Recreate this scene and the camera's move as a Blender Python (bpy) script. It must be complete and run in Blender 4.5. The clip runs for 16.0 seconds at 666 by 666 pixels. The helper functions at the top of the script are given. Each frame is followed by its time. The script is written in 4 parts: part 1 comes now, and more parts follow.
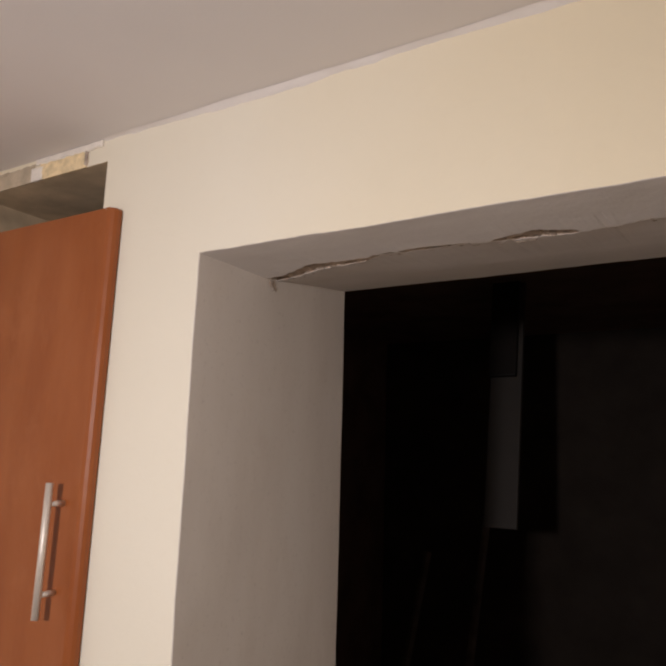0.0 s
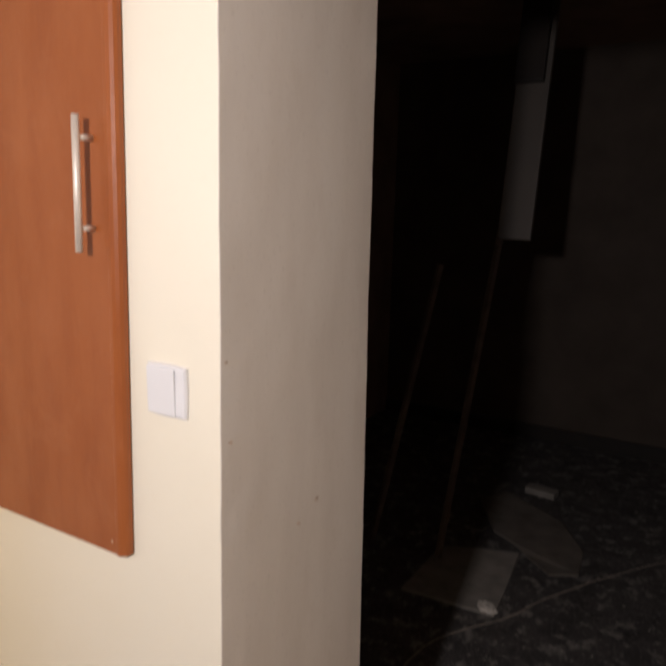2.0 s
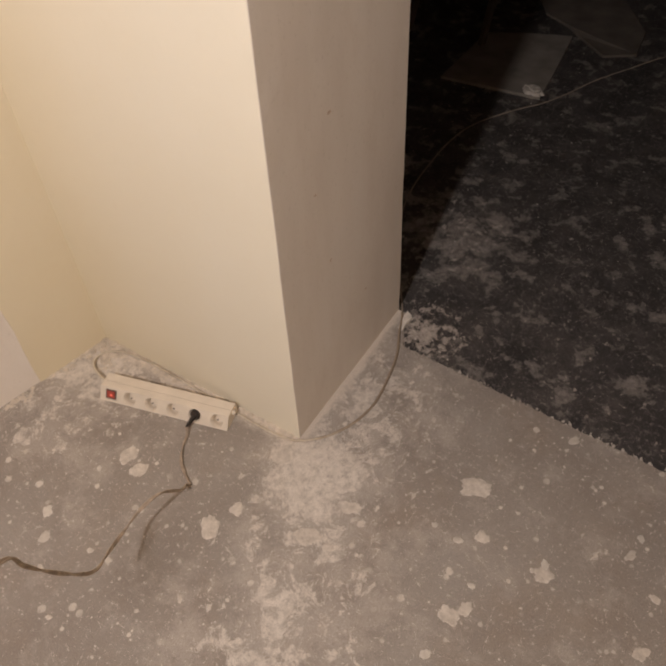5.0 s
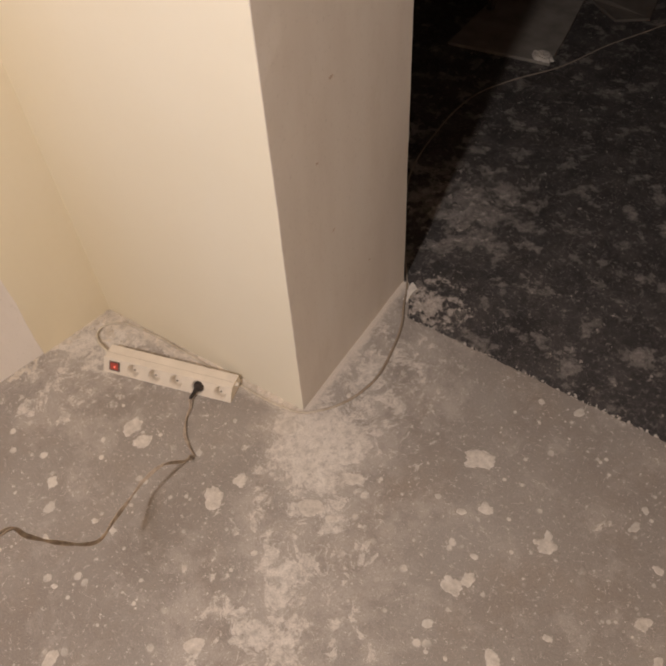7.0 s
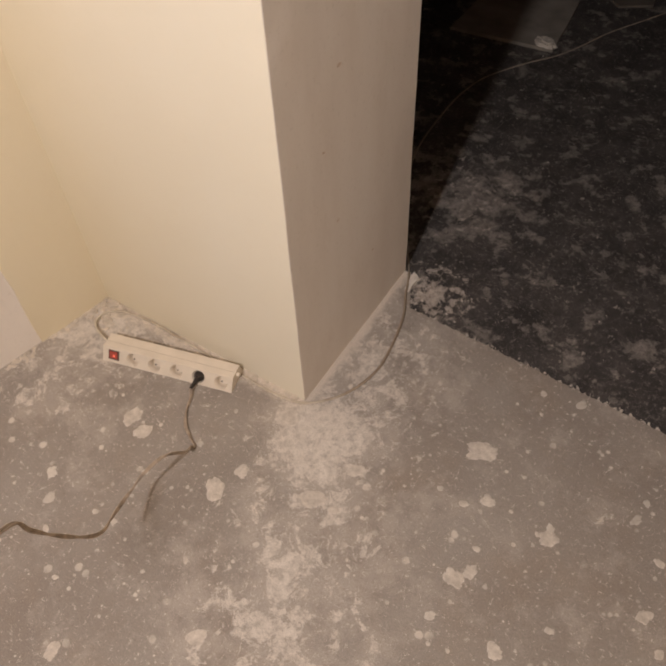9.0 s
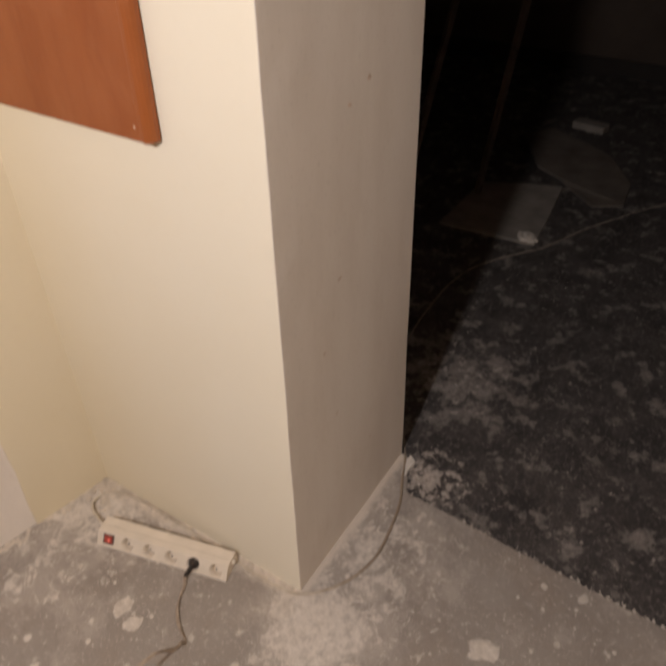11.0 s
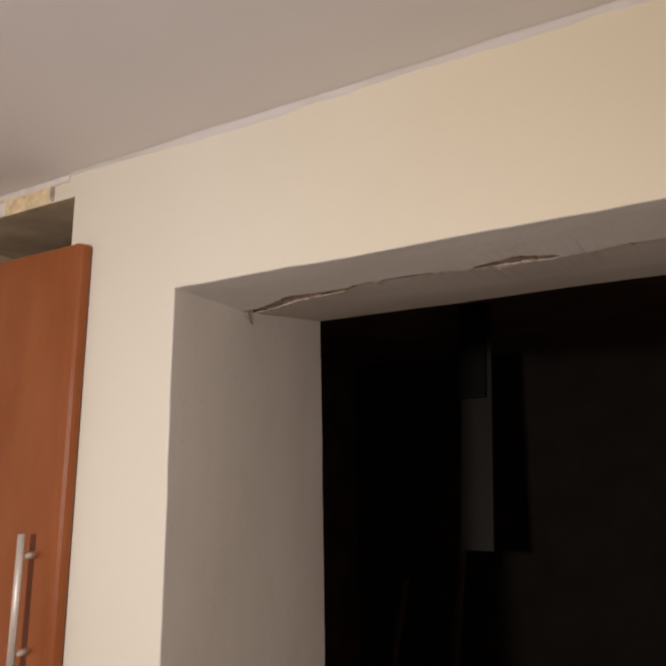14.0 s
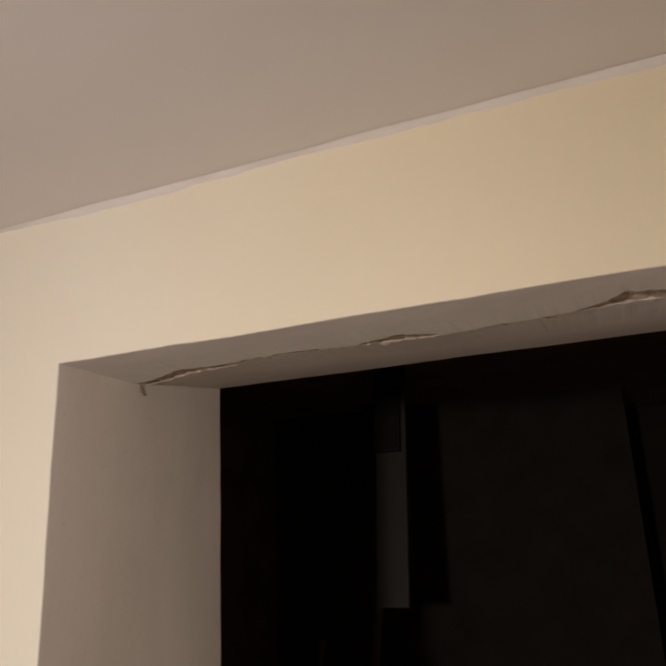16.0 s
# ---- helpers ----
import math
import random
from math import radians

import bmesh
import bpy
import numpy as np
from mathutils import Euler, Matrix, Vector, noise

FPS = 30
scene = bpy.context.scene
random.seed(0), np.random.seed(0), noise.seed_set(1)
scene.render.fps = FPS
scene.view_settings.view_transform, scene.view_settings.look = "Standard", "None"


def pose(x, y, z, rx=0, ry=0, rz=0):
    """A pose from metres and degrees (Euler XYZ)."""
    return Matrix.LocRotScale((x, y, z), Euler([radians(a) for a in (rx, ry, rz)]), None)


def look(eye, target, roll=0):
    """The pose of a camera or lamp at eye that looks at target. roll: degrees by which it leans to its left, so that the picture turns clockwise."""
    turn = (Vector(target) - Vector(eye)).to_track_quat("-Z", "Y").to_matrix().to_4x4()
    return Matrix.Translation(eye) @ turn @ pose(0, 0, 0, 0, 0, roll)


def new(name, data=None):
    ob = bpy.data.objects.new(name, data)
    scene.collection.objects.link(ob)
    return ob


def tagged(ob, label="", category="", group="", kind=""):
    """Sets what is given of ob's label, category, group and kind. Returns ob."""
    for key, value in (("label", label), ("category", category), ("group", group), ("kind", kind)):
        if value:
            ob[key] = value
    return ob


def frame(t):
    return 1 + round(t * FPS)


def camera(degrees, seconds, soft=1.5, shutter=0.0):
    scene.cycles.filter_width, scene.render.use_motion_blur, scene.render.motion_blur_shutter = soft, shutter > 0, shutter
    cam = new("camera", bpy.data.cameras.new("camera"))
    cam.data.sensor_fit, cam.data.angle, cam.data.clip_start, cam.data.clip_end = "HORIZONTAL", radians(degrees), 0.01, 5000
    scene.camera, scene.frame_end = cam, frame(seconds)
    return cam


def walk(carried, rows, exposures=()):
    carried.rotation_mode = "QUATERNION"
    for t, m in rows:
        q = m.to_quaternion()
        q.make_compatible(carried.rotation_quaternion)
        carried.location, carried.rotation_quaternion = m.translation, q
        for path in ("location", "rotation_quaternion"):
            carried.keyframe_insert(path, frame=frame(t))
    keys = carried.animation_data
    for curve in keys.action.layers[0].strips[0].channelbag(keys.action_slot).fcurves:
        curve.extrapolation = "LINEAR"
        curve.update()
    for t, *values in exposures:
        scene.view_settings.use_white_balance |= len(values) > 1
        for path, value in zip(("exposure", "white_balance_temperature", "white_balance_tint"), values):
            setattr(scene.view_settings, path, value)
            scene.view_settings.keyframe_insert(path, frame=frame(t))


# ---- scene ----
# ---- camera ----
PATH = [
    (0.0, (0.6940, -0.7366, 1.7604), (-0.3367, 0.9423, 2.1051), 1.88),
    (0.5, (0.6816, -0.7373, 1.7473), (-0.4033, 0.9148, 2.0528), 2.27),
    (1.0, (0.6872, -0.7291, 1.7312), (-0.4096, 0.9372, 1.8744), 2.30),
    (1.5, (0.6725, -0.7222, 1.6229), (-0.4110, 0.9584, 1.5802), 1.84),
    (2.0, (0.6266, -0.7271, 1.5772), (-0.3897, 0.9561, 1.2113), 1.48),
    (2.5, (0.6111, -0.7106, 1.5253), (-0.4033, 0.8931, 0.8936), 1.43),
    (3.0, (0.6012, -0.7073, 1.4595), (-0.3391, 0.8619, 0.6511), 1.05),
    (3.5, (0.5809, -0.6890, 1.4159), (-0.3250, 0.7717, 0.3932), -0.20),
    (4.0, (0.5719, -0.6824, 1.3690), (-0.2860, 0.6448, 0.1431), -1.41),
    (4.5, (0.5580, -0.6727, 1.3367), (-0.2220, 0.5220, -0.0649), -2.17),
    (5.0, (0.5615, -0.6763, 1.3112), (-0.1920, 0.4413, -0.1664), -2.75),
    (7.5, (0.5649, -0.6654, 1.2921), (-0.1717, 0.3704, -0.2521), -3.93),
    (8.0, (0.5554, -0.6655, 1.2845), (-0.1425, 0.3591, -0.2849), -2.73),
    (10.5, (0.5279, -0.6568, 1.3490), (-0.2636, 0.5347, -0.0489), -1.13),
    (11.0, (0.5275, -0.6573, 1.3805), (-0.3323, 0.6610, 0.1525), -1.10),
    (11.5, (0.5419, -0.6566, 1.4636), (-0.3922, 0.8401, 0.5217), -0.69),
    (12.0, (0.5764, -0.6844, 1.5313), (-0.4472, 0.9051, 0.8839), -1.19),
    (12.5, (0.5837, -0.6963, 1.5989), (-0.4551, 0.9770, 1.2568), -0.67),
    (13.0, (0.6272, -0.6937, 1.7144), (-0.4514, 0.9883, 1.8016), -0.16),
    (13.5, (0.6348, -0.7332, 1.7491), (-0.3433, 0.9848, 2.0524), -0.36),
    (14.0, (0.6624, -0.7367, 1.7746), (-0.2679, 0.9842, 2.1909), -0.71),
    (14.5, (0.6924, -0.7335, 1.7947), (-0.2071, 0.9846, 2.2835), -0.97),
    (15.0, (0.7009, -0.7393, 1.7933), (-0.1620, 0.9945, 2.2927), -0.99),
    (15.5, (0.7016, -0.7267, 1.8011), (-0.1074, 1.0219, 2.3377), -1.63),
    (16.0, (0.7192, -0.7290, 1.8109), (0.0012, 1.0568, 2.3545), -2.52),
]
EXPOSURES = ((0.0, -0.40, 5950, 8.5), (0.5, -0.36, 5950, 8.5), (1.0, -0.22, 5950, 8.0), (2.0, 0.14, 5880, 7.5), (2.5, 0.18, 5950, 8.0), (3.5, 0.22, 6100, 8.5), (4.5, 0.18, 6250, 8.5), (5.0, 0.26, 6300, 8.5),
             (7.5, 0.36, 6300, 8.5), (8.0, 0.36, 6300, 8.5), (10.5, 0.28, 6250, 8.5), (11.5, 0.05, 6100, 8.5), (12.0, 0.02, 6050, 8.5), (12.5, 0.02, 5950, 8.0), (13.0, -0.08, 5850, 7.5), (13.5, -0.30, 5900, 8.0),
             (15.0, -0.55, 6150, 7.5), (16.0, -0.57, 6250, 7.5))
cam = camera(52.2, 16.0, soft=2.5, shutter=0.4)
walk(cam, [(t, look(eye, target, roll)) for t, eye, target, roll in PATH], EXPOSURES)

# ---- light ----
world = bpy.data.worlds.new("night")
world.use_nodes = True
world.node_tree.nodes["Background"].inputs["Color"].default_value = (0.0, 0.0, 0.0, 1)
world.node_tree.nodes["Background"].inputs["Strength"].default_value = 0.0
scene.world = world

LAMP = (0.30, -1.40, 1.83)
spot = bpy.data.lights.new("inspection_light", "SPOT")
spot.energy, spot.color = 88.0, (1.0, 0.895, 0.85)
spot.spot_size, spot.spot_blend, spot.shadow_soft_size = radians(172), 1.0, 0.055
lamp = new("inspection_light", spot)
lamp.matrix_world = look(LAMP, (0.05, 0.0, 0.95))


# ---- helpers ----
def link(name, bm, material, parent=None, label="", smooth=False, materials=()):
    me = bpy.data.meshes.new(name)
    bm.normal_update()
    bm.to_mesh(me)
    bm.free()
    for m in (material, *materials):
        me.materials.append(m)
    if smooth:
        for p in me.polygons:
            p.use_smooth = True
    ob = new(name, me)
    if parent:
        ob.parent = parent
    if label:
        tagged(ob, label)
    return ob


def part(name, bm, material, parent, label="", smooth=False, materials=()):
    return link(name, bm, material, parent, label, smooth, materials)


def thing(name, label, category, group="", at=None):
    ob = new(name)
    ob.empty_display_size = 0.05
    if at is not None:
        ob.matrix_world = at
    return tagged(ob, label, category, group)


def box(bm, x0, x1, y0, y1, z0, z1, m=None):
    vs = [bm.verts.new((x, y, z)) for x in (x0, x1) for y in (y0, y1) for z in (z0, z1)]
    if m:
        for v in vs:
            v.co = m @ v.co
    for f in ((0, 1, 3, 2), (4, 6, 7, 5), (0, 4, 5, 1), (2, 3, 7, 6), (0, 2, 6, 4), (1, 5, 7, 3)):
        bm.faces.new([vs[i] for i in f])
    return vs


def boxed(*args, bevel=0.0, segments=2, m=None):
    bm = bmesh.new()
    box(bm, *args, m=m)
    if bevel:
        bmesh.ops.bevel(bm, geom=bm.edges[:], offset=bevel, segments=segments, profile=0.6, affect="EDGES")
    bmesh.ops.recalc_face_normals(bm, faces=bm.faces[:])
    return bm


def rod(bm, a, b, r0, r1=None, n=14):
    a, b = Vector(a), Vector(b)
    turn = (b - a).to_track_quat("Z", "Y").to_matrix()
    rings = []
    for p, r in ((a, r0), (b, r0 if r1 is None else r1)):
        rings.append([bm.verts.new(p + turn @ Vector((r * math.cos(k * math.tau / n), r * math.sin(k * math.tau / n), 0))) for k in range(n)])
    for k in range(n):
        bm.faces.new((rings[0][k], rings[0][(k + 1) % n], rings[1][(k + 1) % n], rings[1][k]))
    bm.faces.new(rings[0][::-1])
    bm.faces.new(rings[1])


def spline(points, step=0.008):
    """A smooth line through points, as dense points."""
    pts = [Vector(p) for p in points]
    pts = [2 * pts[0] - pts[1]] + pts + [2 * pts[-1] - pts[-2]]
    out = []
    for i in range(1, len(pts) - 2):
        p0, p1, p2, p3 = pts[i - 1:i + 3]
        n = max(2, int((p2 - p1).length / step))
        for k in range(n):
            t = k / n
            out.append(0.5 * (2 * p1 + (p2 - p0) * t + (2 * p0 - 5 * p1 + 4 * p2 - p3) * t * t + (3 * p1 - p0 - 3 * p2 + p3) * t ** 3))
    return out + [pts[-2]]


def tube(bm, points, r, n=10, flat=1.0):
    rings = []
    for i, p in enumerate(points):
        d = (points[min(i + 1, len(points) - 1)] - points[max(i - 1, 0)]).normalized()
        side = d.cross(Vector((0, 0, 1)))
        side = side.normalized() if side.length > 0.05 else Vector((1, 0, 0))
        up = side.cross(d)
        rings.append([bm.verts.new(p + r * (math.cos(k * math.tau / n) * side + flat * math.sin(k * math.tau / n) * up)) for k in range(n)])
    for a, b in zip(rings, rings[1:]):
        for k in range(n):
            bm.faces.new((a[k], a[(k + 1) % n], b[(k + 1) % n], b[k]))
    bm.faces.new(rings[0][::-1])
    bm.faces.new(rings[-1])


def lerp_table(table, x):
    """Values between the rows (x, a, b) of a table."""
    for p, q in zip(table, table[1:]):
        if x <= q[0]:
            t = (x - p[0]) / (q[0] - p[0])
            return [p[i] + (q[i] - p[i]) * t for i in range(1, len(p))]
    return list(table[-1][1:])


def blob(bm, x, y, z, r, height, rng, n=11, stretch=1.0, turn=0.0, mat=0):
    """A flat splash with a ragged rim."""
    rim, mid = [], []
    n = n if r < 0.007 else n * 2
    a0 = rng.random() * 70
    for k in range(n):
        a = k * math.tau / n
        c, q = math.cos(a), math.sin(a)
        rr = r * (0.88 + 0.34 * noise.noise((c * 1.1 + a0, q * 1.1, 3)) + 0.16 * noise.noise((c * 3.6 + a0, q * 3.6, 7)) + 0.10 * noise.noise((c * 9 + a0, q * 9, 2)) + 0.08 * (rng.random() - 0.5))
        u, v = rr * c * stretch, rr * q
        dx, dy = u * math.cos(turn) - v * math.sin(turn), u * math.sin(turn) + v * math.cos(turn)
        rim.append(bm.verts.new((x + dx, y + dy, z)))
        mid.append(bm.verts.new((x + dx * 0.82, y + dy * 0.82, z + height * (0.6 + 0.5 * rng.random()))))
    for k in range(n):
        bm.faces.new((rim[k], rim[(k + 1) % n], mid[(k + 1) % n], mid[k])).material_index = mat
    top = bm.verts.new((x, y, z + height))
    for k in range(n):
        bm.faces.new((mid[k], mid[(k + 1) % n], top)).material_index = mat


# ---- materials ----
class Mat:
    """A node material with a short way to add nodes."""

    def __init__(self, name, roughness=0.6, metallic=0.0):
        self.m = bpy.data.materials.new(name)
        self.m.use_nodes = True
        self.t = self.m.node_tree
        self.b = self.t.nodes["Principled BSDF"]
        self.b.inputs["Roughness"].default_value = roughness
        self.b.inputs["Metallic"].default_value = metallic
        self.where = self.t.nodes.new("ShaderNodeNewGeometry").outputs["Position"]

    def noise(self, scale, detail=4, rough=0.55, stretch=None, warp=0.0):
        n = self.t.nodes.new("ShaderNodeTexNoise")
        n.inputs["Scale"].default_value, n.inputs["Detail"].default_value, n.inputs["Roughness"].default_value = scale, detail, rough
        n.inputs["Distortion"].default_value = warp
        if stretch:
            mp = self.t.nodes.new("ShaderNodeMapping")
            mp.inputs["Scale"].default_value = stretch
            self.t.links.new(self.where, mp.inputs["Vector"])
            self.t.links.new(mp.outputs["Vector"], n.inputs["Vector"])
        else:
            self.t.links.new(self.where, n.inputs["Vector"])
        return n.outputs["Fac"]

    def voronoi(self, scale, randomness=1.0):
        n = self.t.nodes.new("ShaderNodeTexVoronoi")
        n.inputs["Scale"].default_value, n.inputs["Randomness"].default_value = scale, randomness
        self.t.links.new(self.where, n.inputs["Vector"])
        return n.outputs["Distance"]

    def ramp(self, fac, *stops):
        n = self.t.nodes.new("ShaderNodeValToRGB")
        while len(n.color_ramp.elements) < len(stops):
            n.color_ramp.elements.new(0.5)
        for e, (p, c) in zip(n.color_ramp.elements, stops):
            e.position, e.color = p, (*c, 1) if isinstance(c, tuple) else (c, c, c, 1)
        self.t.links.new(fac, n.inputs["Fac"])
        return n.outputs["Color"]

    def mix(self, fac, a, b, how="MIX"):
        n = self.t.nodes.new("ShaderNodeMix")
        n.data_type, n.blend_type = "RGBA", how
        for slot, v in ((0, fac), (6, a), (7, b)):
            if isinstance(v, (int, float)):
                n.inputs[slot].default_value = v if slot == 0 else (v, v, v, 1)
            elif isinstance(v, tuple):
                n.inputs[slot].default_value = (*v, 1)
            else:
                self.t.links.new(v, n.inputs[slot])
        return n.outputs[2]

    def math(self, how, a, b=0.5):
        n = self.t.nodes.new("ShaderNodeMath")
        n.operation = how
        for i, v in enumerate((a, b)):
            if isinstance(v, (int, float)):
                n.inputs[i].default_value = v
            else:
                self.t.links.new(v, n.inputs[i])
        return n.outputs[0]

    def axis(self, name):
        n = self.t.nodes.new("ShaderNodeSeparateXYZ")
        self.t.links.new(self.where, n.inputs[0])
        return n.outputs[name]

    def near(self, place, radius):
        """1 at a place, falling to 0 at a radius."""
        n = self.t.nodes.new("ShaderNodeVectorMath")
        n.operation = "DISTANCE"
        self.t.links.new(self.where, n.inputs[0])
        n.inputs[1].default_value = place
        mr = self.t.nodes.new("ShaderNodeMapRange")
        mr.inputs["From Min"].default_value, mr.inputs["From Max"].default_value = radius, 0.0
        self.t.links.new(n.outputs["Value"], mr.inputs["Value"])
        return mr.outputs["Result"]

    def colour(self, c):
        if isinstance(c, tuple):
            self.b.inputs["Base Color"].default_value = (*c, 1)
        else:
            self.t.links.new(c, self.b.inputs["Base Color"])
        return self

    def rough(self, r):
        self.t.links.new(r, self.b.inputs["Roughness"])
        return self

    def bump(self, height, distance, strength=1.0):
        n = self.t.nodes.new("ShaderNodeBump")
        n.inputs["Distance"].default_value, n.inputs["Strength"].default_value = distance, strength
        self.t.links.new(height, n.inputs["Height"])
        self.t.links.new(n.outputs["Normal"], self.b.inputs["Normal"])
        return self

    def specular(self, s):
        self.b.inputs["Specular IOR Level"].default_value = s
        return self


def paint_material():
    m = Mat("cream_paint", 0.55).specular(0.3)
    base = m.ramp(m.noise(2.2, 3), (0.3, (0.785, 0.712, 0.568)), (0.7, (0.815, 0.746, 0.610)))
    base = m.mix(m.ramp(m.noise(60, 3), (0.55, 0.0), (0.8, 0.10)), base, (0.70, 0.58, 0.42))
    # lamp falloff put into the paint: paler by the opening, yellower away from it
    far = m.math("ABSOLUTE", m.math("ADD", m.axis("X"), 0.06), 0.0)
    falloff = m.ramp(m.math("ADD", far, m.math("MULTIPLY", m.noise(3.5, 4), 0.25)), (0.22, 0.0), (0.75, 0.8))
    base = m.mix(falloff, m.mix(0.22, base, (0.80, 0.742, 0.632)), m.mix(1.0, base, (0.985, 0.925, 0.800), "MULTIPLY"))
    m.colour(base)
    relief = m.math("ADD", m.noise(9, 3), m.math("MULTIPLY", m.noise(160, 3), 0.12))
    return m.bump(relief, 0.0035, 0.5).m


def plaster_material():
    """Bare grey finishing plaster with rubbed darker patches."""
    m = Mat("bare_plaster", 0.8).specular(0.2)
    base = m.ramp(m.noise(3.0, 5, 0.6, (1, 2.0, 0.6)), (0.28, (0.76, 0.675, 0.595)), (0.55, (0.83, 0.75, 0.672)), (0.8, (0.86, 0.79, 0.72)))
    base = m.mix(m.ramp(m.noise(14, 5, 0.65, (1, 1, 0.5)), (0.56, 0.0), (0.75, 0.20)), base, (0.64, 0.53, 0.43))
    base = m.mix(m.ramp(m.noise(120, 2), (0.6, 0.0), (0.8, 0.2)), base, (0.35, 0.28, 0.22))
    m.colour(base)
    relief = m.math("ADD", m.noise(12, 4, 0.5, (1, 1, 0.3)), m.math("MULTIPLY", m.noise(140, 3), 0.15))
    return m.bump(relief, 0.0015, 0.3).m


def soffit_material():
    m = Mat("soffit_plaster", 0.8).specular(0.2)
    base = m.ramp(m.noise(5, 4, 0.6, (0.6, 2, 1)), (0.3, (0.74, 0.672, 0.615)), (0.7, (0.81, 0.742, 0.69)))
    m.colour(base)
    return m.bump(m.math("ADD", m.noise(16, 4), m.math("MULTIPLY", m.noise(150, 3), 0.2)), 0.003, 0.5).m


def ceiling_material():
    m = Mat("ceiling_paint", 0.75).specular(0.2)
    m.colour(m.ramp(m.noise(2.5, 4), (0.3, (0.72, 0.67, 0.64)), (0.7, (0.76, 0.71, 0.68))))
    return m.bump(m.math("ADD", m.noise(7, 3), m.math("MULTIPLY", m.noise(180, 2), 0.1)), 0.003, 0.5).m


def screed_material():
    """Grey floor screed with rubbed-in plaster dust, specks and stains."""
    m = Mat("screed", 0.75).specular(0.25)
    grey = m.ramp(m.noise(3.2, 7, 0.62), (0.32, (0.272, 0.231, 0.198)), (0.50, (0.312, 0.270, 0.233)), (0.70, (0.355, 0.313, 0.274)))
    grey = m.mix(m.ramp(m.noise(5, 6, 0.6), (0.50, 0.0), (0.72, 0.30)), grey, (0.32, 0.240, 0.175))
    # dust trodden out from the corner of the pier, and swept against the walls
    drift = m.math("MULTIPLY", m.near((0.05, -0.06, 0.0), 0.15), 0.26)
    for place, radius, weight in (((0.13, -0.14, 0.0), 0.22, 0.10), ((0.20, -0.36, 0.0), 0.34, 0.13), ((0.26, -0.52, 0.0), 0.22, 0.10), ((0.05, 0.20, 0.0), 0.30, 0.19), ((0.16, 0.04, 0.0), 0.22, 0.06),
                                  ((-0.50, -0.06, 0.0), 0.34, 0.12), ((-0.60, -0.03, 0.0), 0.16, 0.25), ((-0.28, -0.02, 0.0), 0.16, 0.10), ((-0.62, -0.28, 0.0), 0.30, 0.09)):
        drift = m.math("ADD", drift, m.math("MULTIPLY", m.near(place, radius), weight))
    film = m.ramp(m.math("ADD", drift, m.noise(8, 14, 0.72)), (0.52, 0.0), (0.64, 0.38), (0.80, 0.60))
    base = m.mix(film, grey, (0.545, 0.480, 0.420))
    patch = m.ramp(m.math("ADD", drift, m.noise(19, 15, 0.72, warp=0.6)), (0.645, 0.0), (0.662, 0.65), (0.80, 0.92))
    patch = m.mix(1.0, patch, m.ramp(m.noise(55, 10, 0.78), (0.42, 0.15), (0.54, 1.0)), "MULTIPLY")
    base = m.mix(patch, base, (0.74, 0.665, 0.585))
    wisps = m.ramp(m.math("ADD", m.math("MULTIPLY", drift, 0.5), m.noise(34, 12, 0.75, (1.6, 0.8, 1), 1.0)), (0.645, 0.0), (0.665, 0.50), (0.75, 0.70))
    base = m.mix(wisps, base, (0.66, 0.585, 0.51))
    # smears where the plaster of the walls meets the floor
    ragged = m.math("MULTIPLY", m.noise(30, 8, 0.7), 0.07)
    foot = m.mix(1.0, m.ramp(m.math("ADD", m.math("ADD", m.axis("Y"), 0.5), ragged), (0.496, 0.0), (0.522, 0.85)), m.ramp(m.math("ADD", m.axis("X"), 0.5), (0.49, 1.0), (0.515, 0.0)), "MULTIPLY")
    side = m.mix(1.0, m.ramp(m.math("ADD", m.math("SUBTRACT", 0.5, m.axis("X")), ragged), (0.505, 0.0), (0.525, 0.75)), m.ramp(m.math("ADD", m.axis("Y"), 0.5), (0.49, 0.0), (0.51, 1.0)), "MULTIPLY")
    base = m.mix(m.mix(1.0, foot, side, "ADD"), base, (0.66, 0.575, 0.49))
    fine = m.ramp(m.noise(95, 11, 0.8), (0.570, 0.0), (0.605, 0.70))
    base = m.mix(fine, base, (0.66, 0.585, 0.51))
    grain = m.ramp(m.noise(380, 5, 0.75), (0.36, (0.80, 0.80, 0.80)), (0.64, (1.17, 1.17, 1.17)))
    base = m.mix(1.0, base, grain, "MULTIPLY")
    for scale, size, lo in ((19, 0.17, 0.50), (34, 0.17, 0.50), (62, 0.16, 0.54)):
        dots = m.ramp(m.math("ADD", m.voronoi(scale), m.math("MULTIPLY", m.math("SUBTRACT", m.noise(scale * 4, 5, 0.7), 0.5), 0.22)), (size * 0.75, 0.80), (size, 0.0))
        dots = m.mix(1.0, dots, m.ramp(m.noise(scale * 0.33, 2), (lo, 0.0), (lo + 0.12, 1.0)), "MULTIPLY")
        base = m.mix(dots, base, (0.70, 0.625, 0.545))
    dark = m.ramp(m.noise(110, 6, 0.65), (0.58, 0.0), (0.70, 0.40))
    base = m.mix(dark, base, (0.18, 0.138, 0.112))
    m.colour(base)
    relief = m.math("ADD", m.noise(60, 9, 0.75), m.math("MULTIPLY", patch, 0.4))
    return m.bump(relief, 0.0025, 0.5).m


